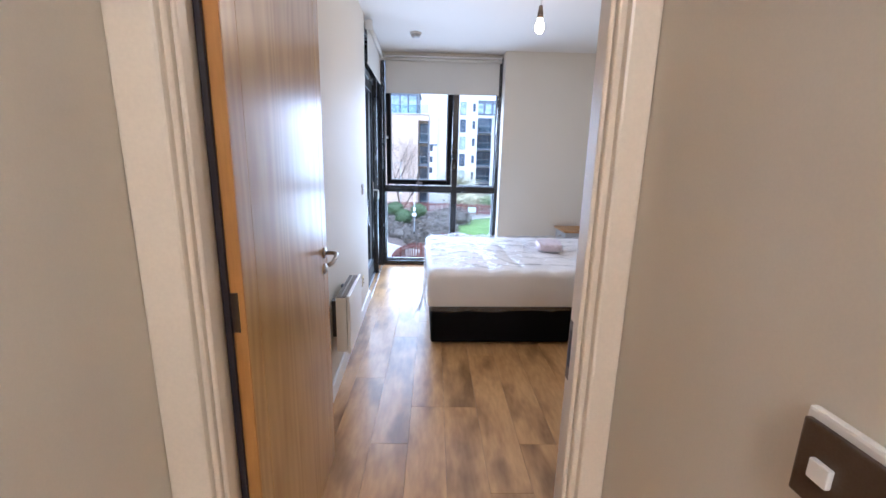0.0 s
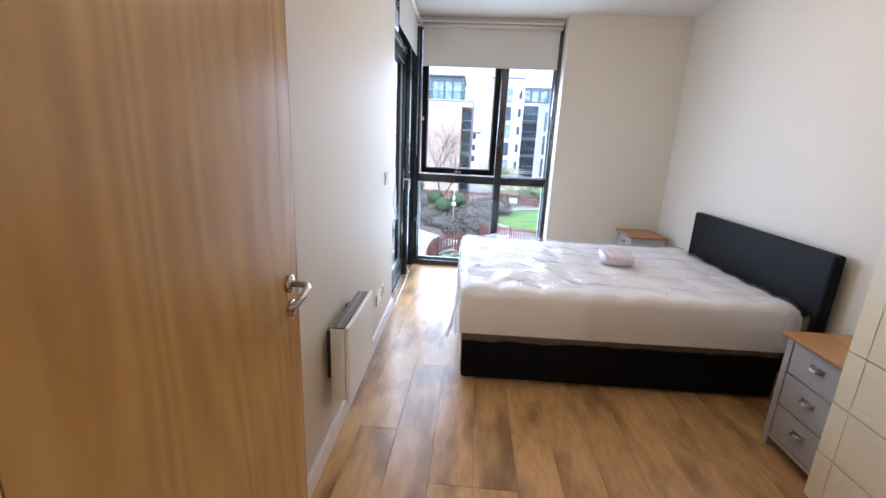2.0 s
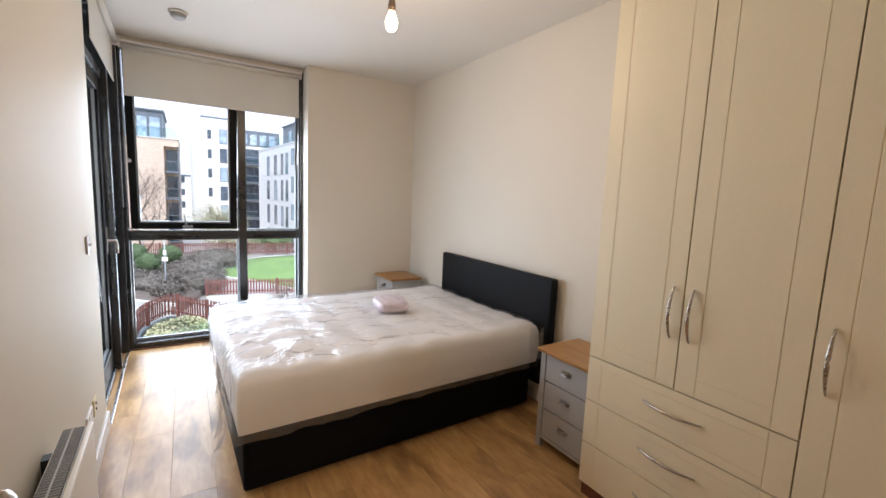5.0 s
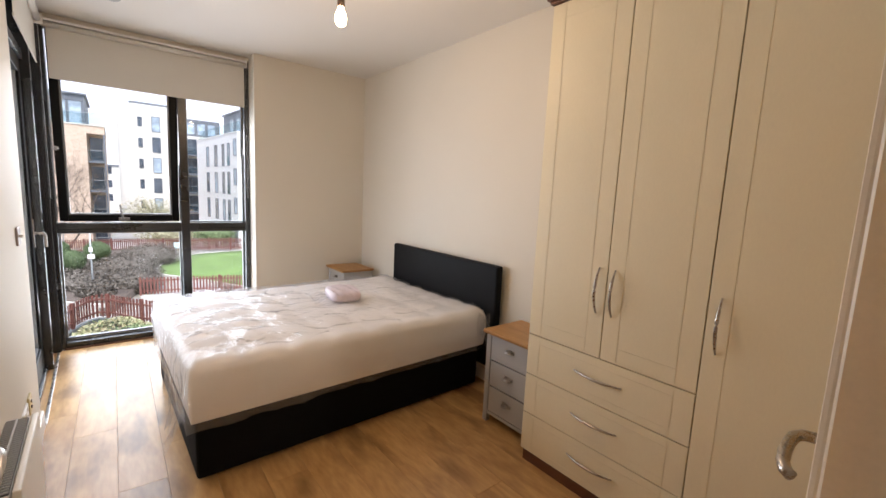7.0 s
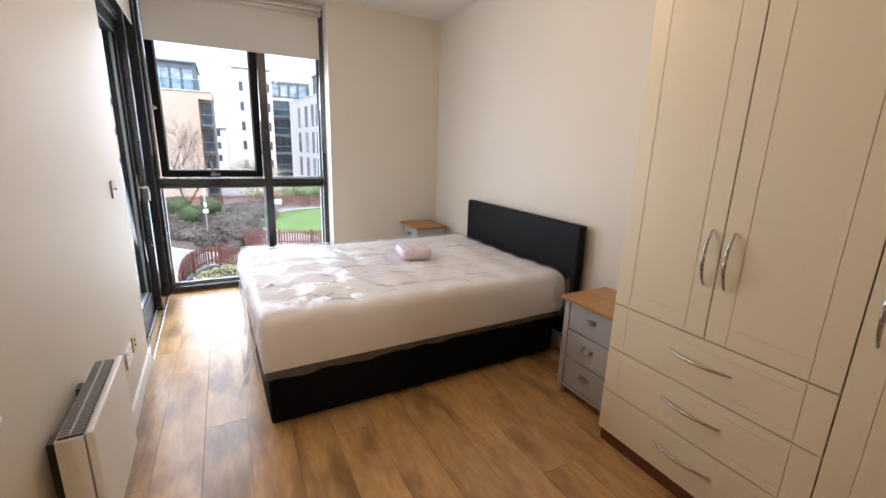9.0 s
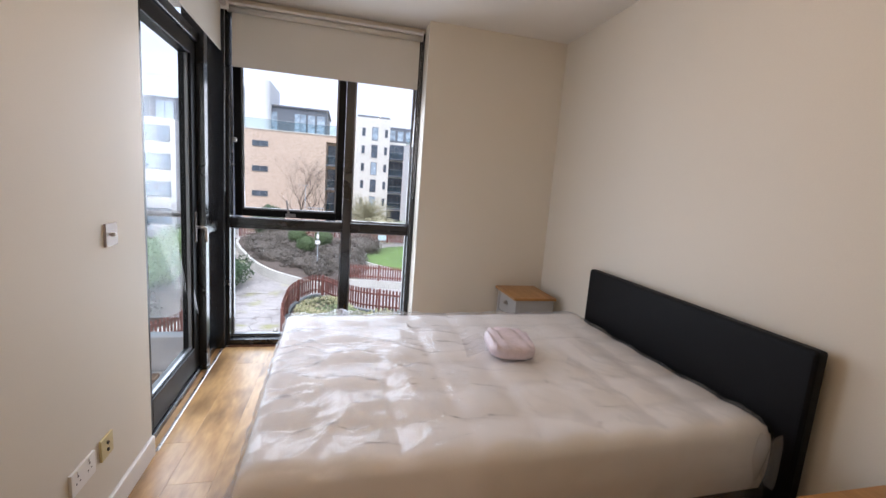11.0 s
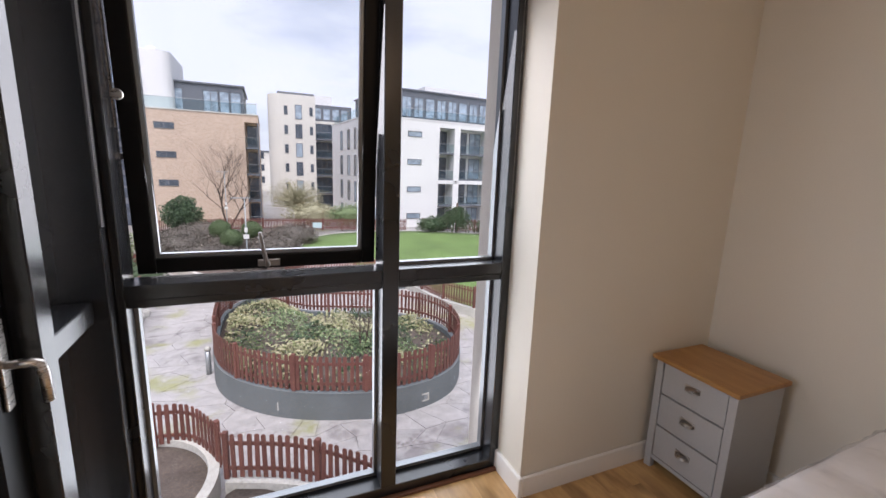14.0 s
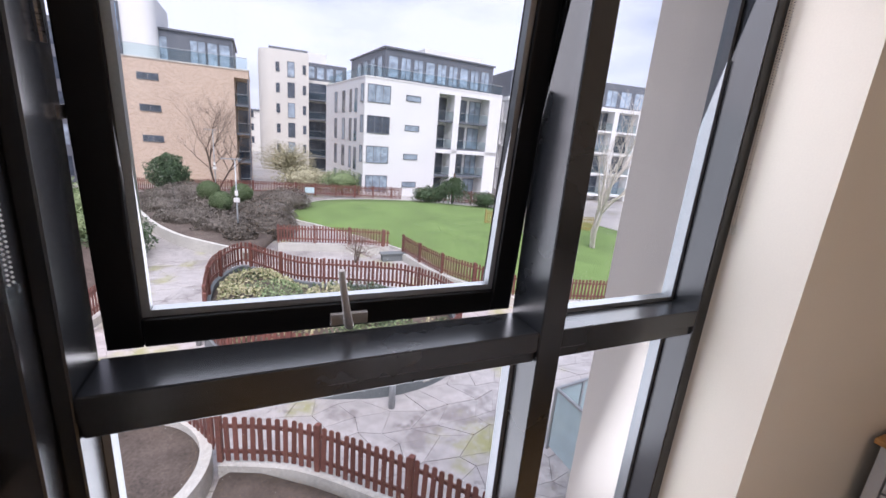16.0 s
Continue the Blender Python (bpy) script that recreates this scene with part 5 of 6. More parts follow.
# ---- planting ----
def leaves(bm, rng, centre, radii, count, size, hollow=0.55, flat=False, uneven=0.42):
    """Small leaf blades in the outer part of an ellipsoid, with an uneven outline."""
    cx, cy, cz = centre
    for i in range(count):
        d = Vector((rng.gauss(0, 1), rng.gauss(0, 1), abs(rng.gauss(0, 1)) if flat else rng.gauss(0, 1))).normalized()
        lump = 1 + uneven * noise.noise(d * 2.3 + Vector((cx, cy, cz)))
        r = (hollow + (1 - hollow) * rng.random() ** 0.5) * lump
        p = Vector((cx + d.x * radii[0] * r, cy + d.y * radii[1] * r, cz + d.z * radii[2] * r))
        t = Vector((rng.gauss(0, 1), rng.gauss(0, 1), rng.gauss(0, 0.7))).normalized()
        s = (d + Vector((rng.gauss(0, 0.6), rng.gauss(0, 0.6), rng.gauss(0, 0.6)))).normalized().cross(t).normalized()
        l_, w_ = size * rng.uniform(0.7, 1.4), size * rng.uniform(0.3, 0.55)
        q = [bm.verts.new(p + t * l_ * a + s * w_ * b) for a, b in ((-0.5, 0), (0, 0.5), (0.5, 0), (0, -0.5))]
        bm.faces.new(q)


plant_rng = random.Random(21)
def shrub(label, centre, radii, count, size, material, name="shrub", uneven=0.42, core_size=0.60, group=""):
    t = thing(name, label, "shrub", group)
    bm = bmesh.new()
    leaves(bm, plant_rng, centre, radii, count, size, core_size - 0.05, False, uneven)
    part("crown", bm, material, t)
    core = bmesh.new()
    bmesh.ops.create_icosphere(core, subdivisions=3, radius=1)
    for v in core.verts:
        k = core_size * (1 + uneven * noise.noise(v.co * 2.3 + Vector(centre)))
        v.co = Vector((centre[0] + v.co.x * radii[0] * k, centre[1] + v.co.y * radii[1] * k, centre[2] + v.co.z * radii[2] * k))
    part("inner_growth", core, material, t, smooth=True)
    part("stem", tube(bmesh.new(), [(centre[0], centre[1], G), (centre[0] + 0.03, centre[1], centre[2])], 0.07, 8), BARK, t)
    return t


# low brown heather over the shrub bed
for x, y, rx, ry, rz in ((-1.4, 33.6, 2.0, 1.7, 0.75), (-3.7, 36.2, 2.0, 1.8, 0.75), (-5.6, 40.2, 1.9, 2.2, 0.75), (-6.4, 44.5, 1.9, 2.2, 0.7), (-2.4, 40.0, 2.6, 2.0, 0.9), (1.0, 33.2, 1.6, 1.5, 0.8), (0.9, 37.8, 2.0, 1.9, 1.0), (-5.0, 46.0, 2.4, 2.2, 1.0), (2.4, 43.0, 2.2, 2.0, 1.0), (-0.6, 30.9, 0.9, 0.9, 0.6)):
    shrub("low brown heather shrub in the raised bed", (x, y, G + 0.62), (rx * 1.05, ry * 1.05, rz * 1.15), 5200, 0.15, LEAFB, "shrub", 0.30, 0.72, "heather shrubs")
for x, y, z, r in ((-2.95, 40.0, 1.85, 0.80), (-2.05, 37.8, 1.45, 0.78), (-0.75, 40.2, 1.70, 0.80)):
    shrub("clipped round green shrub", (x, y, G + z), (r, r, r * 0.94), 5200, 0.085, LEAFT, "topiary_ball", 0.10, 0.86, "clipped balls")
shrub("large dark evergreen shrub before the brick flats", (-7.1, 50.4, G + 1.95), (1.75, 1.6, 1.65), 5200, 0.24, LEAFD)
shrub("bright green low shrub behind the far fence", (9.0, 52.0, G + 1.5), (2.4, 1.4, 1.3), 3000, 0.18, LEAF)
shrub("pale brown bare shrub behind the far fence", (5.6, 55.0, G + 1.3), (3.2, 1.6, 1.4), 2400, 0.25, LEAFO)
shrub("low evergreen shrub by the lawn", (17.6, 47.0, G + 0.9), (1.9, 1.2, 0.9), 2600, 0.2, LEAFD)
shrub("low evergreen shrub by the lawn", (22.8, 43.8, G + 0.9), (1.3, 1.1, 0.9), 2000, 0.2, LEAFD)
shrub("dark leafy shrub beside the entrance path", (-6.0, 29.5, G + 0.9), (1.4, 2.4, 0.9), 3000, 0.17, LEAFD)
shrub("green shrub on the planted bank", (-9.5, 34.0, G + 1.8), (2.6, 2.2, 1.3), 3000, 0.2, LEAF)
shrub("tall leafy bush on the bank", (-8.6, 25.0, G + 2.0), (1.5, 2.4, 1.4), 3600, 0.2, LEAF)
for bx, by, br in ((-9.4, 20.0, 1.5), (-10.2, 28.5, 1.8), (-7.6, 30.5, 1.2), (-12.0, 24.0, 2.0)):
    shrub("mixed green shrub on the planted bank", (bx, by, G + 1.3), (br, br * 1.2, br * 0.8), 2400, 0.2, LEAF, group="bank shrubs")
shrub("twiggy brown bush on the bank", (-8.2, 21.5, G + 0.8), (1.5, 2.0, 0.7), 3000, 0.2, LEAFB)
# ground cover in the raised bed
cover_rng = random.Random(5)
for label, mat_, n_, z, size, seedk in (("dark green ivy cover in the raised bed", LEAFD, 11000, 0.06, 0.10, 1.0), ("straw-coloured dry plants in the raised bed", LEAFY, 13000, 0.09, 0.12, 7.0), ("mid green low plants in the raised bed", LEAF, 12000, 0.04, 0.09, 13.0)):
    bm = bmesh.new()
    cen = sum(PLANTER, Vector()) / len(PLANTER)
    for i in range(n_):
        p = PLANTER[cover_rng.randrange(len(PLANTER))]
        s = math.sqrt(cover_rng.random()) * 0.93
        x, y = cen.x + (p.x - cen.x) * s, cen.y + (p.y - cen.y) * s
        k = noise.noise(Vector((x * 0.55, y * 0.55, seedk)))
        if k < 0.06 and cover_rng.random() > 0.10:
            continue
        zz = G + 0.64 + 0.35 * min(1, 2.2 * (1 - s)) + z + max(0, k) * 0.6 * cover_rng.random()
        t = Vector((cover_rng.gauss(0, 1), cover_rng.gauss(0, 1), cover_rng.gauss(0.3, 0.5))).normalized()
        w = t.cross(Vector((cover_rng.gauss(0, 0.5), cover_rng.gauss(0, 0.5), 1))).normalized()
        a = size * cover_rng.uniform(0.7, 1.6)
        q = [bm.verts.new(Vector((x, y, zz)) + t * a * u + w * a * 0.5 * v) for u, v in ((-0.5, 0), (0, 0.5), (0.5, 0), (0, -0.5))]
        bm.faces.new(q)
    tagged(part("ground_cover", bm, mat_), label, "plants", kind="stuff")


def bare_tree(label, base, height, r0, material, levels, rng, spread=0.55, stems=1, twig=None, name="tree", droop=0.0):
    t = thing(name, label, "tree")
    trunk, limbs, twigs = bmesh.new(), bmesh.new(), bmesh.new()

    def grow(p, d, length, r, level):
        pts, q = [p.copy()], p.copy()
        steps = 4
        for s in range(steps):
            d = (d + Vector((rng.gauss(0, 0.12), rng.gauss(0, 0.12), rng.gauss(0.03 - droop * level, 0.06)))).normalized()
            q = q + d * length / steps
            pts.append(q.copy())
        end = 0.55 if level < levels else 0.25
        radii = [max(0.004, r * (1 - (1 - end) * i / steps)) for i in range(steps + 1)]
        tube(trunk if level == 0 else limbs if level < levels else twigs, pts, r, 7 if level == 0 else 4, radii, cap=False)
        if level < levels:
            for k in range(rng.choice((3, 4)) if level else 6):
                i = rng.randrange(2, steps + 1) if level else rng.randrange(2, steps + 1)
                u = Vector((rng.gauss(0, 1), rng.gauss(0, 1), rng.gauss(0, 0.4))).normalized()
                nd = (d * (1 - spread) + u * spread + Vector((0, 0, 0.18 - droop))).normalized()
                grow(pts[i], nd, length * rng.uniform(0.5, 0.75), radii[i] * 0.6, level + 1)

    for s in range(stems):
        a = 2 * math.pi * s / stems + 0.4
        lean = Vector((math.cos(a) * 0.28, math.sin(a) * 0.28, 1)).normalized() if stems > 1 else Vector((0.03, 0, 1)).normalized()
        grow(Vector(base) + Vector((math.cos(a), math.sin(a), 0)) * (0.06 if stems > 1 else 0), lean, height * 0.5, r0, 0)
    part("trunk", trunk, material, t)
    part("limbs", limbs, material, t)
    tagged(part("twigs", twigs, twig or material, t), kind="stuff")
    return t


bare_tree("bare brown tree before the brick flats", (-3.3, 52.0, G + 0.05), 8.6, 0.10, BARK, 4, random.Random(2), 0.5, 3)
bare_tree("white-barked bare birch on the lawn", (22.4, 26.9, G + 0.12), 11.0, 0.13, BIRCH, 3, random.Random(8), 0.42, 3, BIRCH)
bare_tree("white-barked bare birch on the lawn", (19.3, 31.05, G + 0.12), 9.5, 0.10, BIRCH, 3, random.Random(12), 0.5, 2, LEAFR)
bare_tree("small bare reddish tree in the fenced bed", (5.2, 26.6, G + 0.05), 2.4, 0.05, BARK, 3, random.Random(15), 0.75, 3, LEAFR)
bare_tree("thin bare sapling in the raised bed", (3.3, 17.2, G + 0.8), 2.2, 0.035, BARK, 2, random.Random(16), 0.5, 2)
wl_ = thing("willow_tree", "pale olive willow with fine bare shoots", "tree")
bm = bmesh.new()
wrng = random.Random(31)
for i in range(420):
    a, e = wrng.uniform(0, 2 * math.pi), wrng.uniform(0.15, 1.35)
    L = wrng.uniform(2.2, 3.8)
    tip = Vector((4.0 + math.cos(a) * L * math.cos(e) * 1.1, 61.0 + math.sin(a) * L * math.cos(e), G + 1.2 + L * math.sin(e)))
    mid = Vector((4.0 + math.cos(a) * L * 0.35 * math.cos(e), 61.0 + math.sin(a) * L * 0.35 * math.cos(e), G + 1.2 + L * 0.65 * math.sin(e)))
    tube(bm, [(4.0, 61.0, G + 0.8), mid, tip], 0.03, 3, [0.05, 0.035, 0.015], cap=False)
leaves(bm, wrng, (4.0, 61.0, G + 3.0), (3.6, 2.6, 2.2), 2600, 0.2, 0.3)
part("shoots", bm, LEAFO, wl_)
part("trunk", tube(bmesh.new(), [(4.0, 61.0, G), (4.05, 61.0, G + 1.3)], 0.25, 10), BARK, wl_)
sp = thing("weeping_conifer", "dark weeping conifer at the edge of the lawn", "tree")
bm = bmesh.new()
for i in range(110):
    a = wrng.uniform(0, 2 * math.pi)
    L, z = wrng.uniform(0.8, 2.7), wrng.uniform(1.5, 2.9)
    for k in range(46):
        s = wrng.random()
        p = Vector((20.2 + math.cos(a) * L * s, 46.5 + math.sin(a) * L * s, G + z + 0.4 * s - 1.9 * s * s))
        d = Vector((wrng.gauss(0, 0.5), wrng.gauss(0, 0.5), -1)).normalized()
        w = Vector((wrng.gauss(0, 1), wrng.gauss(0, 1), 0)).normalized()
        q = [bm.verts.new(p + d * 0.26 * u + w * 0.05 * v) for u, v in ((-0.5, 0), (0, 1), (0.5, 0), (0, -1))]
        bm.faces.new(q)
part("crown", bm, LEAFD, sp)
part("trunk", tube(bmesh.new(), [(20.2, 46.5, G), (20.25, 46.5, G + 3.4)], 0.12, 8), BARK, sp)

# ---- lamp posts, bollards, sign ----
def lamp_post(x, y, h):
    t = thing("street_lamp", "slim galvanised lamp post with a flat cross arm", "street lamp", "courtyard lamps")
    part("pole", tube(bmesh.new(), [(x, y, G), (x, y, G + 1.2), (x, y, G + h)], 0.05, 10, [0.06, 0.05, 0.035]), STEELG, t)
    part("cross_arm", boxes((x - 0.75, y - 0.07, G + h, x + 0.35, y + 0.07, G + h + 0.06), bevel=0.015), STEELG, t)
    part("notice", boxes((x - 0.16, y - 0.075, G + 2.35, x + 0.16, y - 0.055, G + 2.62)), WPLAST, t, "small white notice plate")
    part("fuse_box", boxes((x - 0.09, y - 0.10, G + 2.75, x + 0.09, y - 0.05, G + 3.05), bevel=0.01), WPLAST, t)
lamp_post(-0.80, 32.3, 4.85)
lamp_post(-3.3, 50.5, 6.0)
for bx, by in ((3.42, 14.02), (-1.55, 18.9)):
    t = thing("bollard", "short grey bollard beside the raised bed", "bollard", "bollards")
    part("shaft", tube(bmesh.new(), [(bx, by, G - 0.02), (bx, by, G + 0.85)], 0.085, 14), STEELG, t)
    part("cap", lathe(bmesh.new(), [(0.001, G + 0.85), (0.10, G + 0.85), (0.10, G + 0.93), (0.06, G + 0.98), (0.001, G + 0.99)], (bx, by, 0), 14), KERB, t)
sg = thing("notice_board", "pale green notice sign on the far fence", "sign")
part("board", boxes((4.8, 49.3, G + 0.45, 5.75, 49.36, G + 1.02), bevel=0.01), FROST, sg)
for px_ in (5.0, 5.55):
    part("leg", boxes((px_ - 0.04, 49.37, G, px_ + 0.04, 49.43, G + 1.02)), STEELG, sg)
bn = thing("garden_bench", "low grey timber bench on the lawn path", "bench")
part("seat", boxes((6.6, 26.6, G + 0.40, 8.2, 27.1, G + 0.48), bevel=0.01), CONC, bn)
part("plinth", boxes((6.7, 26.65, G, 8.1, 27.05, G + 0.40)), CONC, bn)
for vx, vy, turn in ((0.70, 15.46, -27), (4.55, 14.62, 5)):
    vent = thing("wall_vent", "small pale vent in the raised bed's wall", "vent", "planter vents", pose(vx, vy, G, 0, 0, turn))
    part("frame", boxes((-0.2, -0.02, 0.2, 0.2, 0.03, 0.24), (-0.2, -0.02, 0.41, 0.2, 0.03, 0.45), (-0.2, -0.02, 0.24, -0.16, 0.03, 0.41), (0.16, -0.02, 0.24, 0.2, 0.03, 0.41)), KERB, vent)
    for k in range(4):
        part("louvre", boxes((-0.16, -0.008, 0.247 + 0.042 * k, 0.16, 0.02, 0.272 + 0.042 * k)), STEELG, vent)
gt = thing("glass_screen", "frosted glass terrace screen on steel posts", "glass screen")
for a, b in (((6.55, 11.4), (8.3, 11.6)), ((6.55, 11.4), (6.5, 8.2))):
    d = Vector((b[0] - a[0], b[1] - a[1], 0))
    ang = math.degrees(math.atan2(d.y, d.x))
    for k in range(2):
        ob = part("glass_panel", boxes((d.length * k / 2 + 0.04, -0.008, 0.12, d.length * (k + 1) / 2 - 0.04, 0.008, 1.62)), FROST, gt)
        ob.matrix_basis = pose(a[0], a[1], G, 0, 0, ang)
    for k in range(3):
        ob = part("post", boxes((d.length * k / 2 - 0.03, -0.03, -0.02, d.length * k / 2 + 0.03, 0.03, 1.66)), STEELG, gt)
        ob.matrix_basis = pose(a[0], a[1], G, 0, 0, ang + 0.01)
    ob = part("top_rail", boxes((0, -0.035, 1.63, d.length, 0.035, 1.69), bevel=0.01), STEELG, gt)
    ob.matrix_basis = pose(a[0], a[1], G, 0, 0, ang)


# ---- surrounding flats ----
def facade_window(parent, x0, z0, x1, z1, y=0.0, bars=1, mat_=None, depth=0.06):
    """A framed window standing a little proud of a facade that faces -y."""
    w = part("window", boxes((x0, y - depth, z0, x0 + 0.07, y + 0.02, z1), (x1 - 0.07, y - depth, z0, x1, y + 0.02, z1), (x0, y - depth, z0, x1, y + 0.02, z0 + 0.07), (x0, y - depth, z1 - 0.07, x1, y + 0.02, z1), *[(x0 + (x1 - x0) * k / bars - 0.03, y - depth, z0, x0 + (x1 - x0) * k / bars + 0.03, y + 0.02, z1) for k in range(1, bars)]), ZINC, parent)
    part("pane", boxes((x0 + 0.06, y - depth * 0.4, z0 + 0.06, x1 - 0.06, y - 0.004, z1 - 0.06)), mat_ or DARKGL, w)
    return w


def side_window(parent, y0, z0, y1, z1, x=0.0, mat_=None):
    """The same on a facade that faces -x."""
    w = part("window", boxes((x - 0.06, y0, z0, x + 0.02, y0 + 0.07, z1), (x - 0.06, y1 - 0.07, z0, x + 0.02, y1, z1), (x - 0.06, y0, z0, x + 0.02, y1, z0 + 0.07), (x - 0.06, y0, z1 - 0.07, x + 0.02, y1, z1)), ZINC, parent)
    part("pane", boxes((x - 0.025, y0 + 0.06, z0 + 0.06, x - 0.004, y1 - 0.06, z1 - 0.06)), mat_ or DARKGL, w)
    return w


def balustrade(parent, x0, x1, y, z, h=1.0):
    part("glass_balustrade", boxes((x0, y - 0.012, z + 0.05, x1, y + 0.012, z + h)), BALGL, parent)
    part("handrail", boxes((x0, y - 0.03, z + h, x1, y + 0.03, z + h + 0.05)), STEELG, parent)


def loggia(parent, x0, x1, z0, z1, y_back, y_front, glazed=3, mat_=None):
    """A recessed balcony: floor, rear glazing and glass balustrade."""
    part("balcony_floor", boxes((x0, y_front, z0, x1, y_back, z0 + 0.2)), ZINC, parent)
    facade_window(parent, x0 + 0.15, z0 + 0.25, x1 - 0.15, z1 - 0.25, y_back, glazed, mat_)
    balustrade(parent, x0 + 0.02, x1 - 0.02, y_front + 0.08, z0 + 0.2)


ST = 2.95
TOWER_H, STAIR_H = 12.42, 11.28
# buff brick flats with a zinc penthouse
bf = thing("apartment_building", "buff brick flats with a dark zinc penthouse and glass stair", "building", at=pose(-11.0, 56.3, 0))
part("wall", boxes((0, 0, G, 9.5, 14, 6.5), (9.5, 1.9, G, 10.9, 14, 6.5)), BRICK, bf)
part("parapet", boxes((-0.06, -0.06, 6.5, 10.96, 14.06, 6.62)), KERB, bf)
part("balcony_head", boxes((9.5, 0, 5.75, 10.9, 1.9, 6.5)), BRICK, bf)
for z in (4.9, 1.95, -1.0):
    facade_window(bf, 1.05, z - 0.33, 2.85, z + 0.33, bars=2)
for k in range(4):
    z = 5.75 - ST * (k + 1) + 0.1
    loggia(bf, 9.52, 10.88, z, z + ST - 0.1, 1.88, 0.05, 1)
part("corner_post", boxes((10.78, 0.02, G, 10.92, 0.16, 5.75)), ZINC, bf)
part("penthouse", boxes((1.9, 2.5, 6.62, 9.4, 12, 9.7)), ZINC, bf)
part("penthouse_roof", boxes((1.7, 2.3, 9.7, 9.6, 12.2, 9.86)), ZINC, bf)
for i in range(4):
    x = (2.6, 5.4, 7.0, 8.1)[i]
    facade_window(bf, x, 6.7, x + (0.9, 1.5, 1.0, 1.1)[i], 9.1, 2.5, (1, 2, 1, 1)[i], PALEGL)
balustrade(bf, 0.1, 10.8, 0.15, 6.62, 1.1)
tbm = boxes((-4.3, 1.0, G, 2.75, 9, TOWER_H))
bmesh.ops.bevel(tbm, geom=[e for e in tbm.edges if abs(e.verts[0].co.z - e.verts[1].co.z) > 5 and e.verts[0].co.x > 2 and e.verts[0].co.y < 2], offset=0.9, segments=6, affect="EDGES", profile=0.5)
part("stair_tower", tbm, WHITER, bf)
part("roof_tank", lathe(bmesh.new(), [(0.001, TOWER_H), (0.45, TOWER_H), (0.45, TOWER_H + 0.5), (0.3, TOWER_H + 0.7), (0.001, TOWER_H + 0.7)], (0.8, 3.4, 0), 16), WHITER, bf)
part("glass_stair", boxes((-3.45, 0.8, G, -0.02, 0.999, STAIR_H)), ZINC, bf)
for k in range(7):
    z = STAIR_H - 2.62 - 2.85 * k
    if z < G + 0.4:
        break
    for j, (wa, wb) in enumerate(((-3.38, -2.30), (-2.28, -1.20), (-1.18, -0.10))):
        facade_window(bf, wa, z + 1.2, wb, z + 2.5, 0.8, 1, BLUEGL if k == 0 or (k == 1 and j == 2) else DARKGL)
        facade_window(bf, wa, z, wb, z + 1.18, 0.8, 1, BLUEGL if k == 0 else DARKGL)
part("white_fin", boxes((-3.75, 0.4, G, -3.47, 0.98, STAIR_H)), WHITER, bf)
part("door", boxes((-2.4, 0.70, G, -0.9, 0.79, G + 2.3)), DARKGL, bf)
lb = thing("apartment_building", "dark glazed flats beside the stair tower", "building", at=pose(-30, 56.0, 0))
part("wall", boxes((0, 0, G, 14.9, 12, 9.0)), ZINC, lb)
for k in range(5):
    for j in range(6):
        facade_window(lb, 0.5 + 2.4 * j, G + 0.6 + 2.9 * k, 2.4 + 2.4 * j, G + 2.6 + 2.9 * k, 0, 2, (DARKGL, PALEGL)[(j * 3 + k) % 4 == 0])

# cream round-cornered tower
tw = thing("apartment_building", "tall cream tower with a rounded corner and narrow windows", "building", at=pose(1.2, 76.3, 0))
bm = boxes((0, 0, G - 0.5, 7.0, 12, 12.1))
ed = [e for e in bm.edges if abs(e.verts[0].co.z - e.verts[1].co.z) > 5 and e.verts[0].co.y < 0.1 and e.verts[0].co.x < 0.1]
bmesh.ops.bevel(bm, geom=ed, offset=2.2, segments=8, affect="EDGES", profile=0.5)
part("wall", bm, CREAMR, tw)
part("roof_rim", boxes((1.4, 0.6, 12.1, 6.9, 11, 12.5)), ZINC, tw)
for k in range(6):
    z = 9.0 - ST * k
    facade_window(tw, 2.25, z, 2.8, z + 1.35)
    facade_window(tw, 3.9, z - 0.6, 4.95, z + 1.6, 0, 1, (PALEGL, DARKGL)[k % 2])
    facade_window(tw, 6.1, z, 6.6, z + 1.35)
part("wall", boxes((7.0, 2.4, G - 0.5, 13.0, 14, 8.6)), CREAMR, tw)
for k in range(5):
    z = 8.4 - ST * (k + 1)
    loggia(tw, 7.1, 10.2, z, z + ST, 2.38, 0.7, 3)
    part("balcony_pier", boxes((10.2, 0.6, z, 10.5, 2.4, z + ST)), CREAMR, tw)
part("penthouse", boxes((6.0, 4, 8.6, 13.5, 14, 11.4)), ZINC, tw)
for j in range(4):
    facade_window(tw, 7.2 + 1.5 * j, 9.0, 8.4 + 1.5 * j, 10.9, 4, 1, PALEGL)
part("roof_block", boxes((5.5, 6, 11.4, 10.5, 12, 13.2)), WHITER, tw)

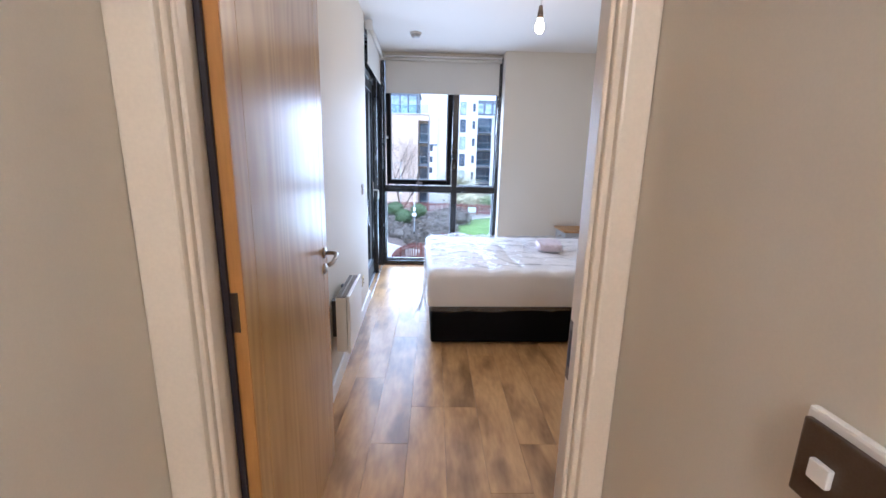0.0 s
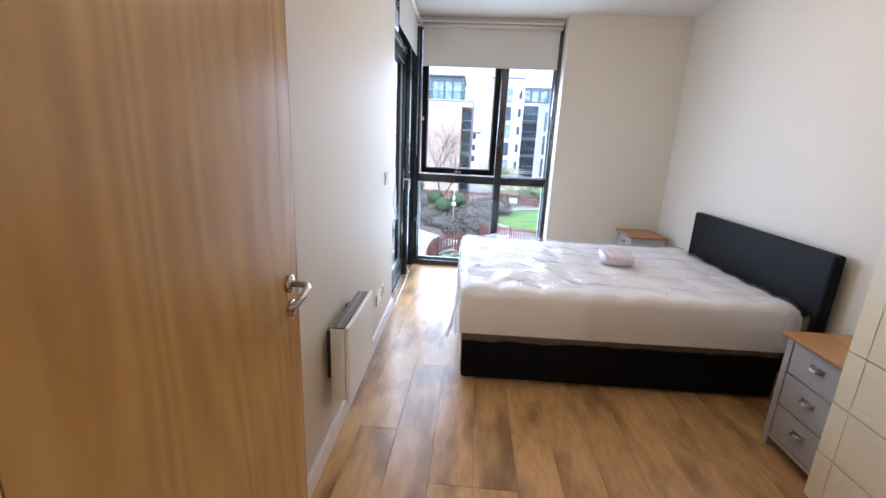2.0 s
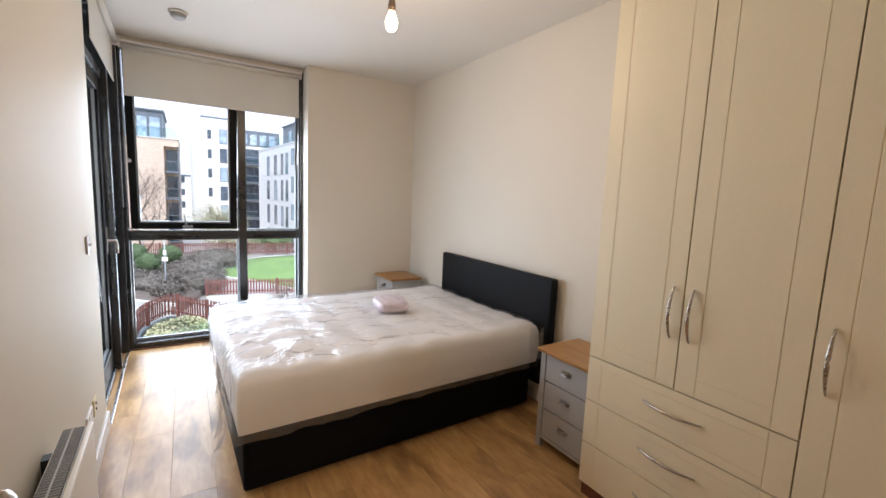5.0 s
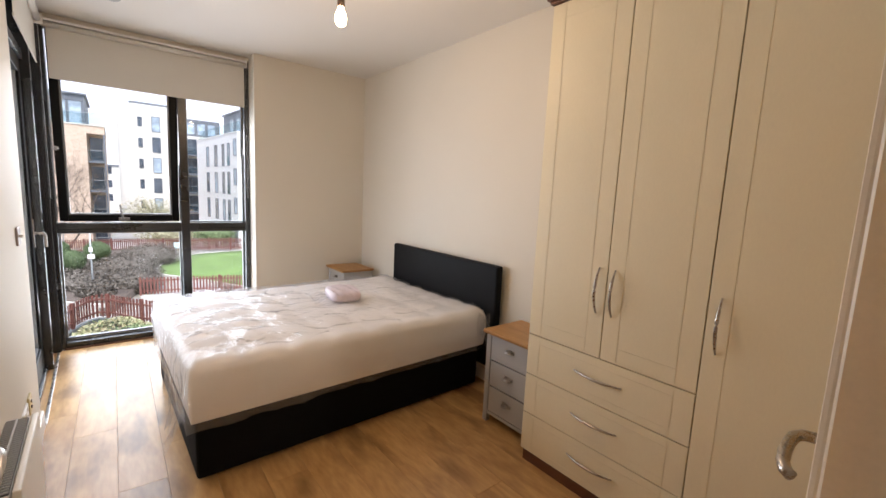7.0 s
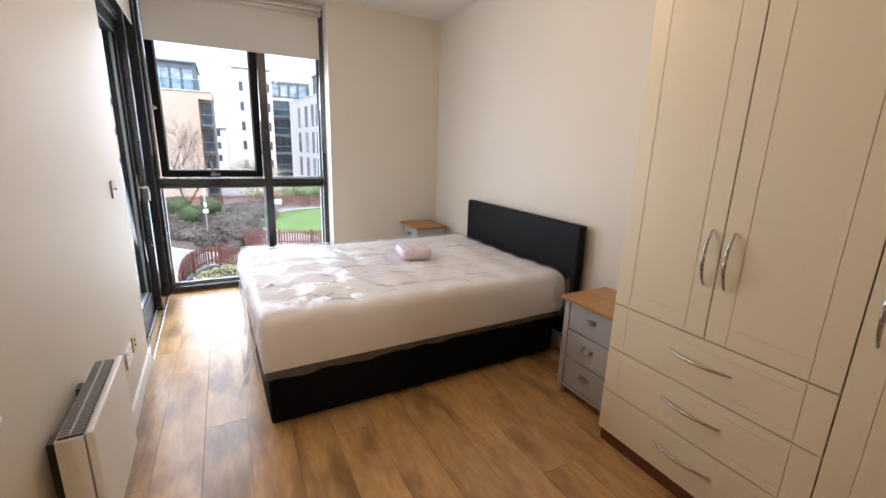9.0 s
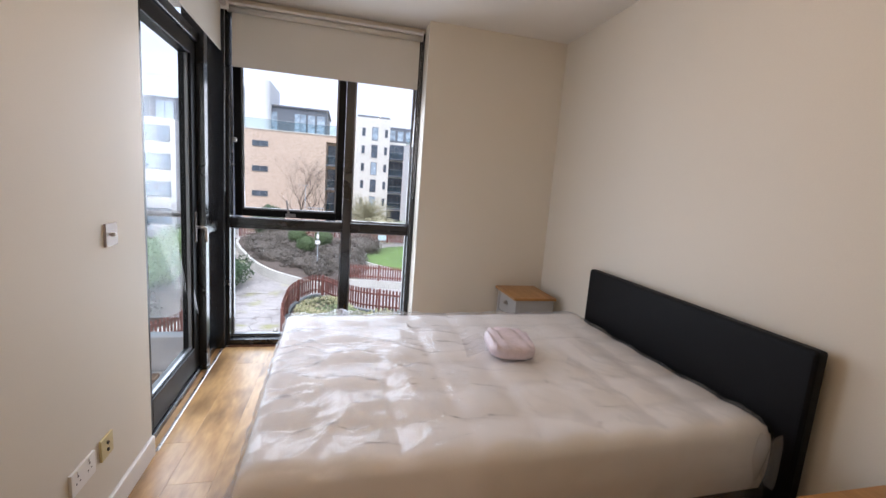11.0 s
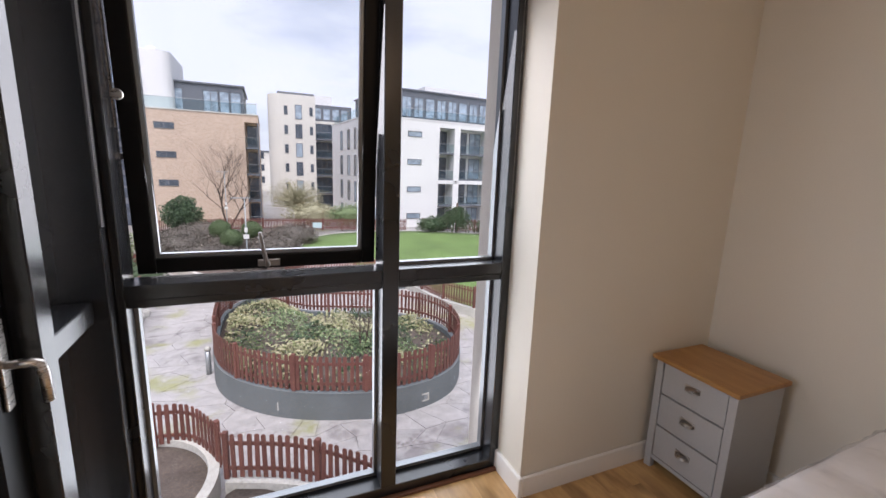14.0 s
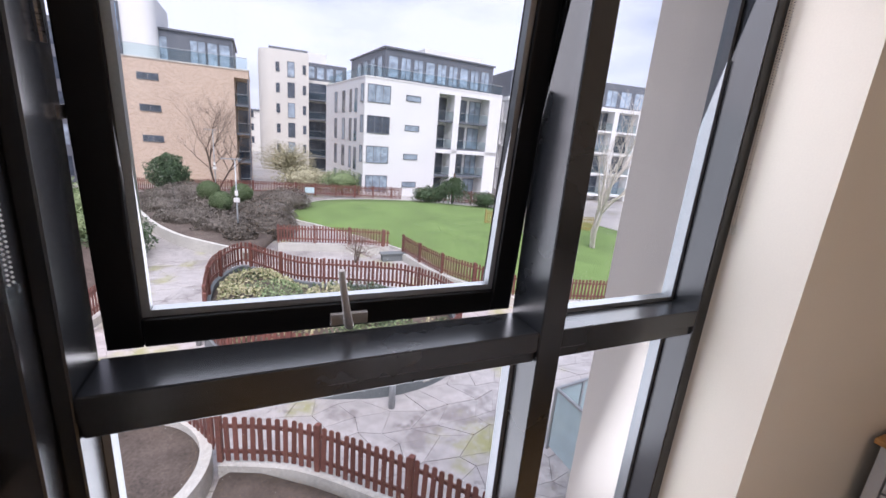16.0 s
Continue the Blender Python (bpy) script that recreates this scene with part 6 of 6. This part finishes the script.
# white flats with corner windows and loggias
wf = thing("apartment_building", "white rendered flats with corner windows, loggias and zinc penthouse", "building", at=pose(11.1, 51.0, 0, 0, 0, 5.0))
part("wall", boxes((0, 0, G, 8.7, 17, 7.0), (8.7, 1.8, G, 17.8, 17, 7.0)), WHITER, wf)
part("parapet", boxes((-0.05, -0.05, 7.0, 17.85, 17.05, 7.12)), WHITER, wf)
part("loggia_head", boxes((8.7, 0, 6.35, 17.8, 1.8, 7.0)), WHITER, wf)
part("loggia_band", boxes((8.7, 0.0, -0.35, 17.8, 1.8, 0.1)), WHITER, wf)
WST = 3.2
for k in range(4):
    z = 6.45 - WST * (k + 1)
    facade_window(wf, 0.3, z + 1.25, 2.9, z + 3.1, 0, 3, (PALEGL, DARKGL, PALEGL, PALEGL)[k])
    side_window(wf, 0.3, z + 1.25, 1.3, z + 3.1, 0, PALEGL)
    facade_window(wf, 4.75, z + 1.80, 6.55, z + 2.45, 0, 1, PALEGL)
    loggia(wf, 8.9, 11.0, z, z + WST - 0.1, 1.78, 0.05, 2)
    loggia(wf, 11.8, 13.9, z, z + WST - 0.1, 1.78, 0.05, 2)
    loggia(wf, 14.0, 16.0, z, z + WST - 0.1, 1.78, 0.05, 2, PALEGL)
    for j, y in enumerate((2.6, 4.6, 7.4, 11.0)):
        side_window(wf, y, z + 0.2, y + (0.9, 0.9, 1.2, 1.2)[j], z + 2.75, 0, (DARKGL, PALEGL)[(j + k) % 3 == 0])
    balust = part("glass_balustrade", boxes((-0.10, 2.6, z + 0.25, -0.08, 3.5, z + 1.3)), BALGL, wf)
for x0, x1 in ((8.7, 8.9), (11.0, 11.8), (16.0, 17.8)):
    part("pier", boxes((x0, 0.0, G, x1, 1.8, 6.35)), WHITER, wf)
part("penthouse", boxes((2.9, 2.0, 7.12, 17.4, 15, 10.5)), ZINC, wf)
part("penthouse_roof", boxes((2.7, 1.8, 10.5, 17.6, 15.2, 10.65)), ZINC, wf)
for i in range(9):
    x = 3.2 + 1.55 * i
    facade_window(wf, x, 7.5, x + 1.25, 9.8, 2.0, 2 if i % 3 else 1, PALEGL)
for i in range(4):
    side_window(wf, 2.8 + 2.6 * i, 7.5, 4.4 + 2.6 * i, 9.8, 2.9, PALEGL)
balustrade(wf, 0.05, 17.7, 0.1, 7.12, 1.05)
part("glass_balustrade", boxes((0.09, 0.1, 7.17, 0.11, 16, 8.15)), BALGL, wf)
part("roof_block", boxes((11, 9, 10.65, 20, 16, 12.6)), WHITER, wf)

# a second white block to the right, and one to the left of the path
rb = thing("apartment_building", "white flats with a zinc penthouse behind the birches", "building", at=pose(30.2, 54.5, 0, 0, 0, -8))
part("wall", boxes((0, 0, G, 26, 14, 7.2)), WHITER, rb)
part("penthouse", boxes((1.5, 1.6, 7.2, 25, 13, 10.9)), ZINC, rb)
for j in range(9):
    facade_window(rb, 2.2 + 2.4 * j, 7.7, 4.1 + 2.4 * j, 10.0, 1.6, 2, PALEGL)
for k in range(4):
    z = 7.0 - ST * (k + 1)
    part("loggia_slab", boxes((0, -1.5, z - 0.12, 26, -0.001, z + 0.12)), WHITER, rb)
    for j in range(6):
        facade_window(rb, 1.2 + 4.0 * j, z + 0.2, 4.4 + 4.0 * j, z + 2.6, 0, 3, (DARKGL, PALEGL)[(j + k) % 3 == 1])
        balustrade(rb, 1.0 + 4.0 * j, 4.2 + 4.0 * j, -1.4, z + 0.15)
for j in range(7):
    part("pier", boxes((0.2 + 4.0 * j, -1.6, G, 0.9 + 4.0 * j, -0.002, 7.2)), WHITER, rb)
part("loggia_head", boxes((0, -1.62, 6.75, 26, -0.003, 7.22)), WHITER, rb)
pw_ = thing("apartment_building", "white framed flats with deep loggias beside the planted bank", "building", at=pose(-24.3, 17.0, 0, 0, 0, 78))
part("wall", boxes((0, 1.8, G, 30, 16, 8.1)), WHITER, pw_)
part("loggia_head", boxes((0, 0, 7.3, 30, 1.8, 8.1)), WHITER, pw_)
part("loggia_band", boxes((0, 0, 1.5, 30, 1.8, 2.0)), WHITER, pw_)
part("loggia_band", boxes((0, 0, G, 30, 1.8, G + 2.2)), WHITER, pw_)
for i in range(7):
    part("pier", boxes((4.6 * i, 0, G, 4.6 * i + 0.8, 1.79, 7.3)), WHITER, pw_)
    for k in range(4):
        z = 7.2 - ST * (k + 1)
        loggia(pw_, 4.6 * i + 0.82, 4.6 * i + 4.58, z, z + ST - 0.1, 1.78, 0.1, 3)
part("roof_rail", boxes((0.1, 0.15, 8.9, 29.8, 0.2, 8.95)), STEELG, pw_)
pn_ = part("glass_balustrade", boxes((0.1, 0.16, 8.12, 29.8, 0.18, 8.9)), BALGL, pw_)
lw = thing("apartment_building", "white flats with broad windows beyond the bank", "building", at=pose(-30, 52.5, 0, 0, 0, 4))
part("wall", boxes((0, 0, G, 13, 3.0, 6.4)), WHITER, lw)
for k in range(4):
    for j in range(4):
        facade_window(lw, 0.8 + 3.1 * j, G + 0.7 + 2.95 * k, 3.2 + 3.1 * j, G + 2.4 + 2.95 * k, 0, 2, PALEGL)

# hazy rooftops between the blocks, far off
for x, y, w, d, h in ((-2, 120, 8, 10, 4.0), (-60, 110, 30, 12, 8), (40, 105, 40, 12, 9), (90, 80, 40, 15, 8)):
    t = thing("distant_building", "plain distant flats beyond the courtyard", "building", at=pose(x, y, 0))
    part("wall", boxes((0, 0, G, w, d, h)), CREAMR, t)
    part("roof", boxes((-0.2, -0.2, h, w + 0.2, d + 0.2, h + 0.4)), ZINC, t)
    for k in range(3):
        for j in range(int(w / 3)):
            facade_window(t, 0.8 + 3 * j, G + 2 + 3 * k, 2.2 + 3 * j, G + 3.6 + 3 * k)

# ---- floor boards, last: one object each, sharing six meshes by length ----
PW = 0.192
plank_rng = random.Random(4)
plank_meshes = {}
def plank_mesh(length):
    key = round(length, 2)
    if key not in plank_meshes:
        bm = boxes((0.0004, 0.0004, -0.010, PW - 0.0004, key - 0.0004, 0.0), bevel=0.0008, seg=1)
        plank_meshes[key] = mesh_of("plank", bm, FLOORW)
    return plank_meshes[key]
x = -0.002
while x < X1:
    y = -1.78 - plank_rng.choice((0.0, 0.32, 0.64, 0.96))
    w = min(PW, X1 - x)
    while y < 5.6:
        y0, y1 = max(y, -1.79 if x < HX1 else 1.06), min(y + 1.28, 5.60)
        if y1 - y0 > 0.05 and not (x > HX1 + 0.1 and y1 < 1.0):
            ob = new("plank", plank_mesh(y1 - y0))
            ob.parent = floor
            ob.location = (x, y0, 0.0)
        y += 1.28
    x += PW

# ---- paving stones, last: uneven wet slabs; the near ones are objects of their own ----
stone_rng = random.Random(77)
NX, NY, SX, SY, OX, OY = 26, 32, 0.78, 0.62, -8.0, 8.2
corner = {}
for i in range(NX + 1):
    for j in range(NY + 1):
        corner[i, j] = (OX + i * SX + (0.5 * SX if j % 2 else 0) + stone_rng.uniform(-0.24, 0.24), OY + j * SY + stone_rng.uniform(-0.2, 0.2))
rest = bmesh.new()
made = 0
for j in range(NY):
    for i in range(NX):
        q = [corner[i, j], corner[i + 1, j], corner[i + 1, j + 1], corner[i, j + 1]]
        cx, cy = sum(p[0] for p in q) / 4, sum(p[1] for p in q) / 4
        top = stone_rng.uniform(0.0, 0.012)
        ring = [(cx + (x - cx) * 0.988, cy + (y - cy) * 0.986) for x, y in q]
        near = made < 300 and cy < 20.0 and -4.5 < cx < 7.0
        bm = bmesh.new() if near else rest
        o = (cx, cy) if near else (0, 0)
        lo = [bm.verts.new((x - o[0], y - o[1], G - 0.03 if not near else -0.03)) for x, y in ring]
        hi_ = [bm.verts.new((cx + (x - cx) * 0.992 - o[0], cy + (y - cy) * 0.992 - o[1], top + (G if not near else 0))) for x, y in ring]
        bm.faces.new(hi_)
        for k in range(4):
            bm.faces.new((lo[k], lo[(k + 1) % 4], hi_[(k + 1) % 4], hi_[k]))
        if near:
            made += 1
            ob = new("paving_stone", mesh_of("paving_stone", bm, PAVING))
            ob.parent = ground
            ob.location = (cx, cy, G)
st = part("paving", rest, PAVING, ground)
tagged(st, kind="stuff")
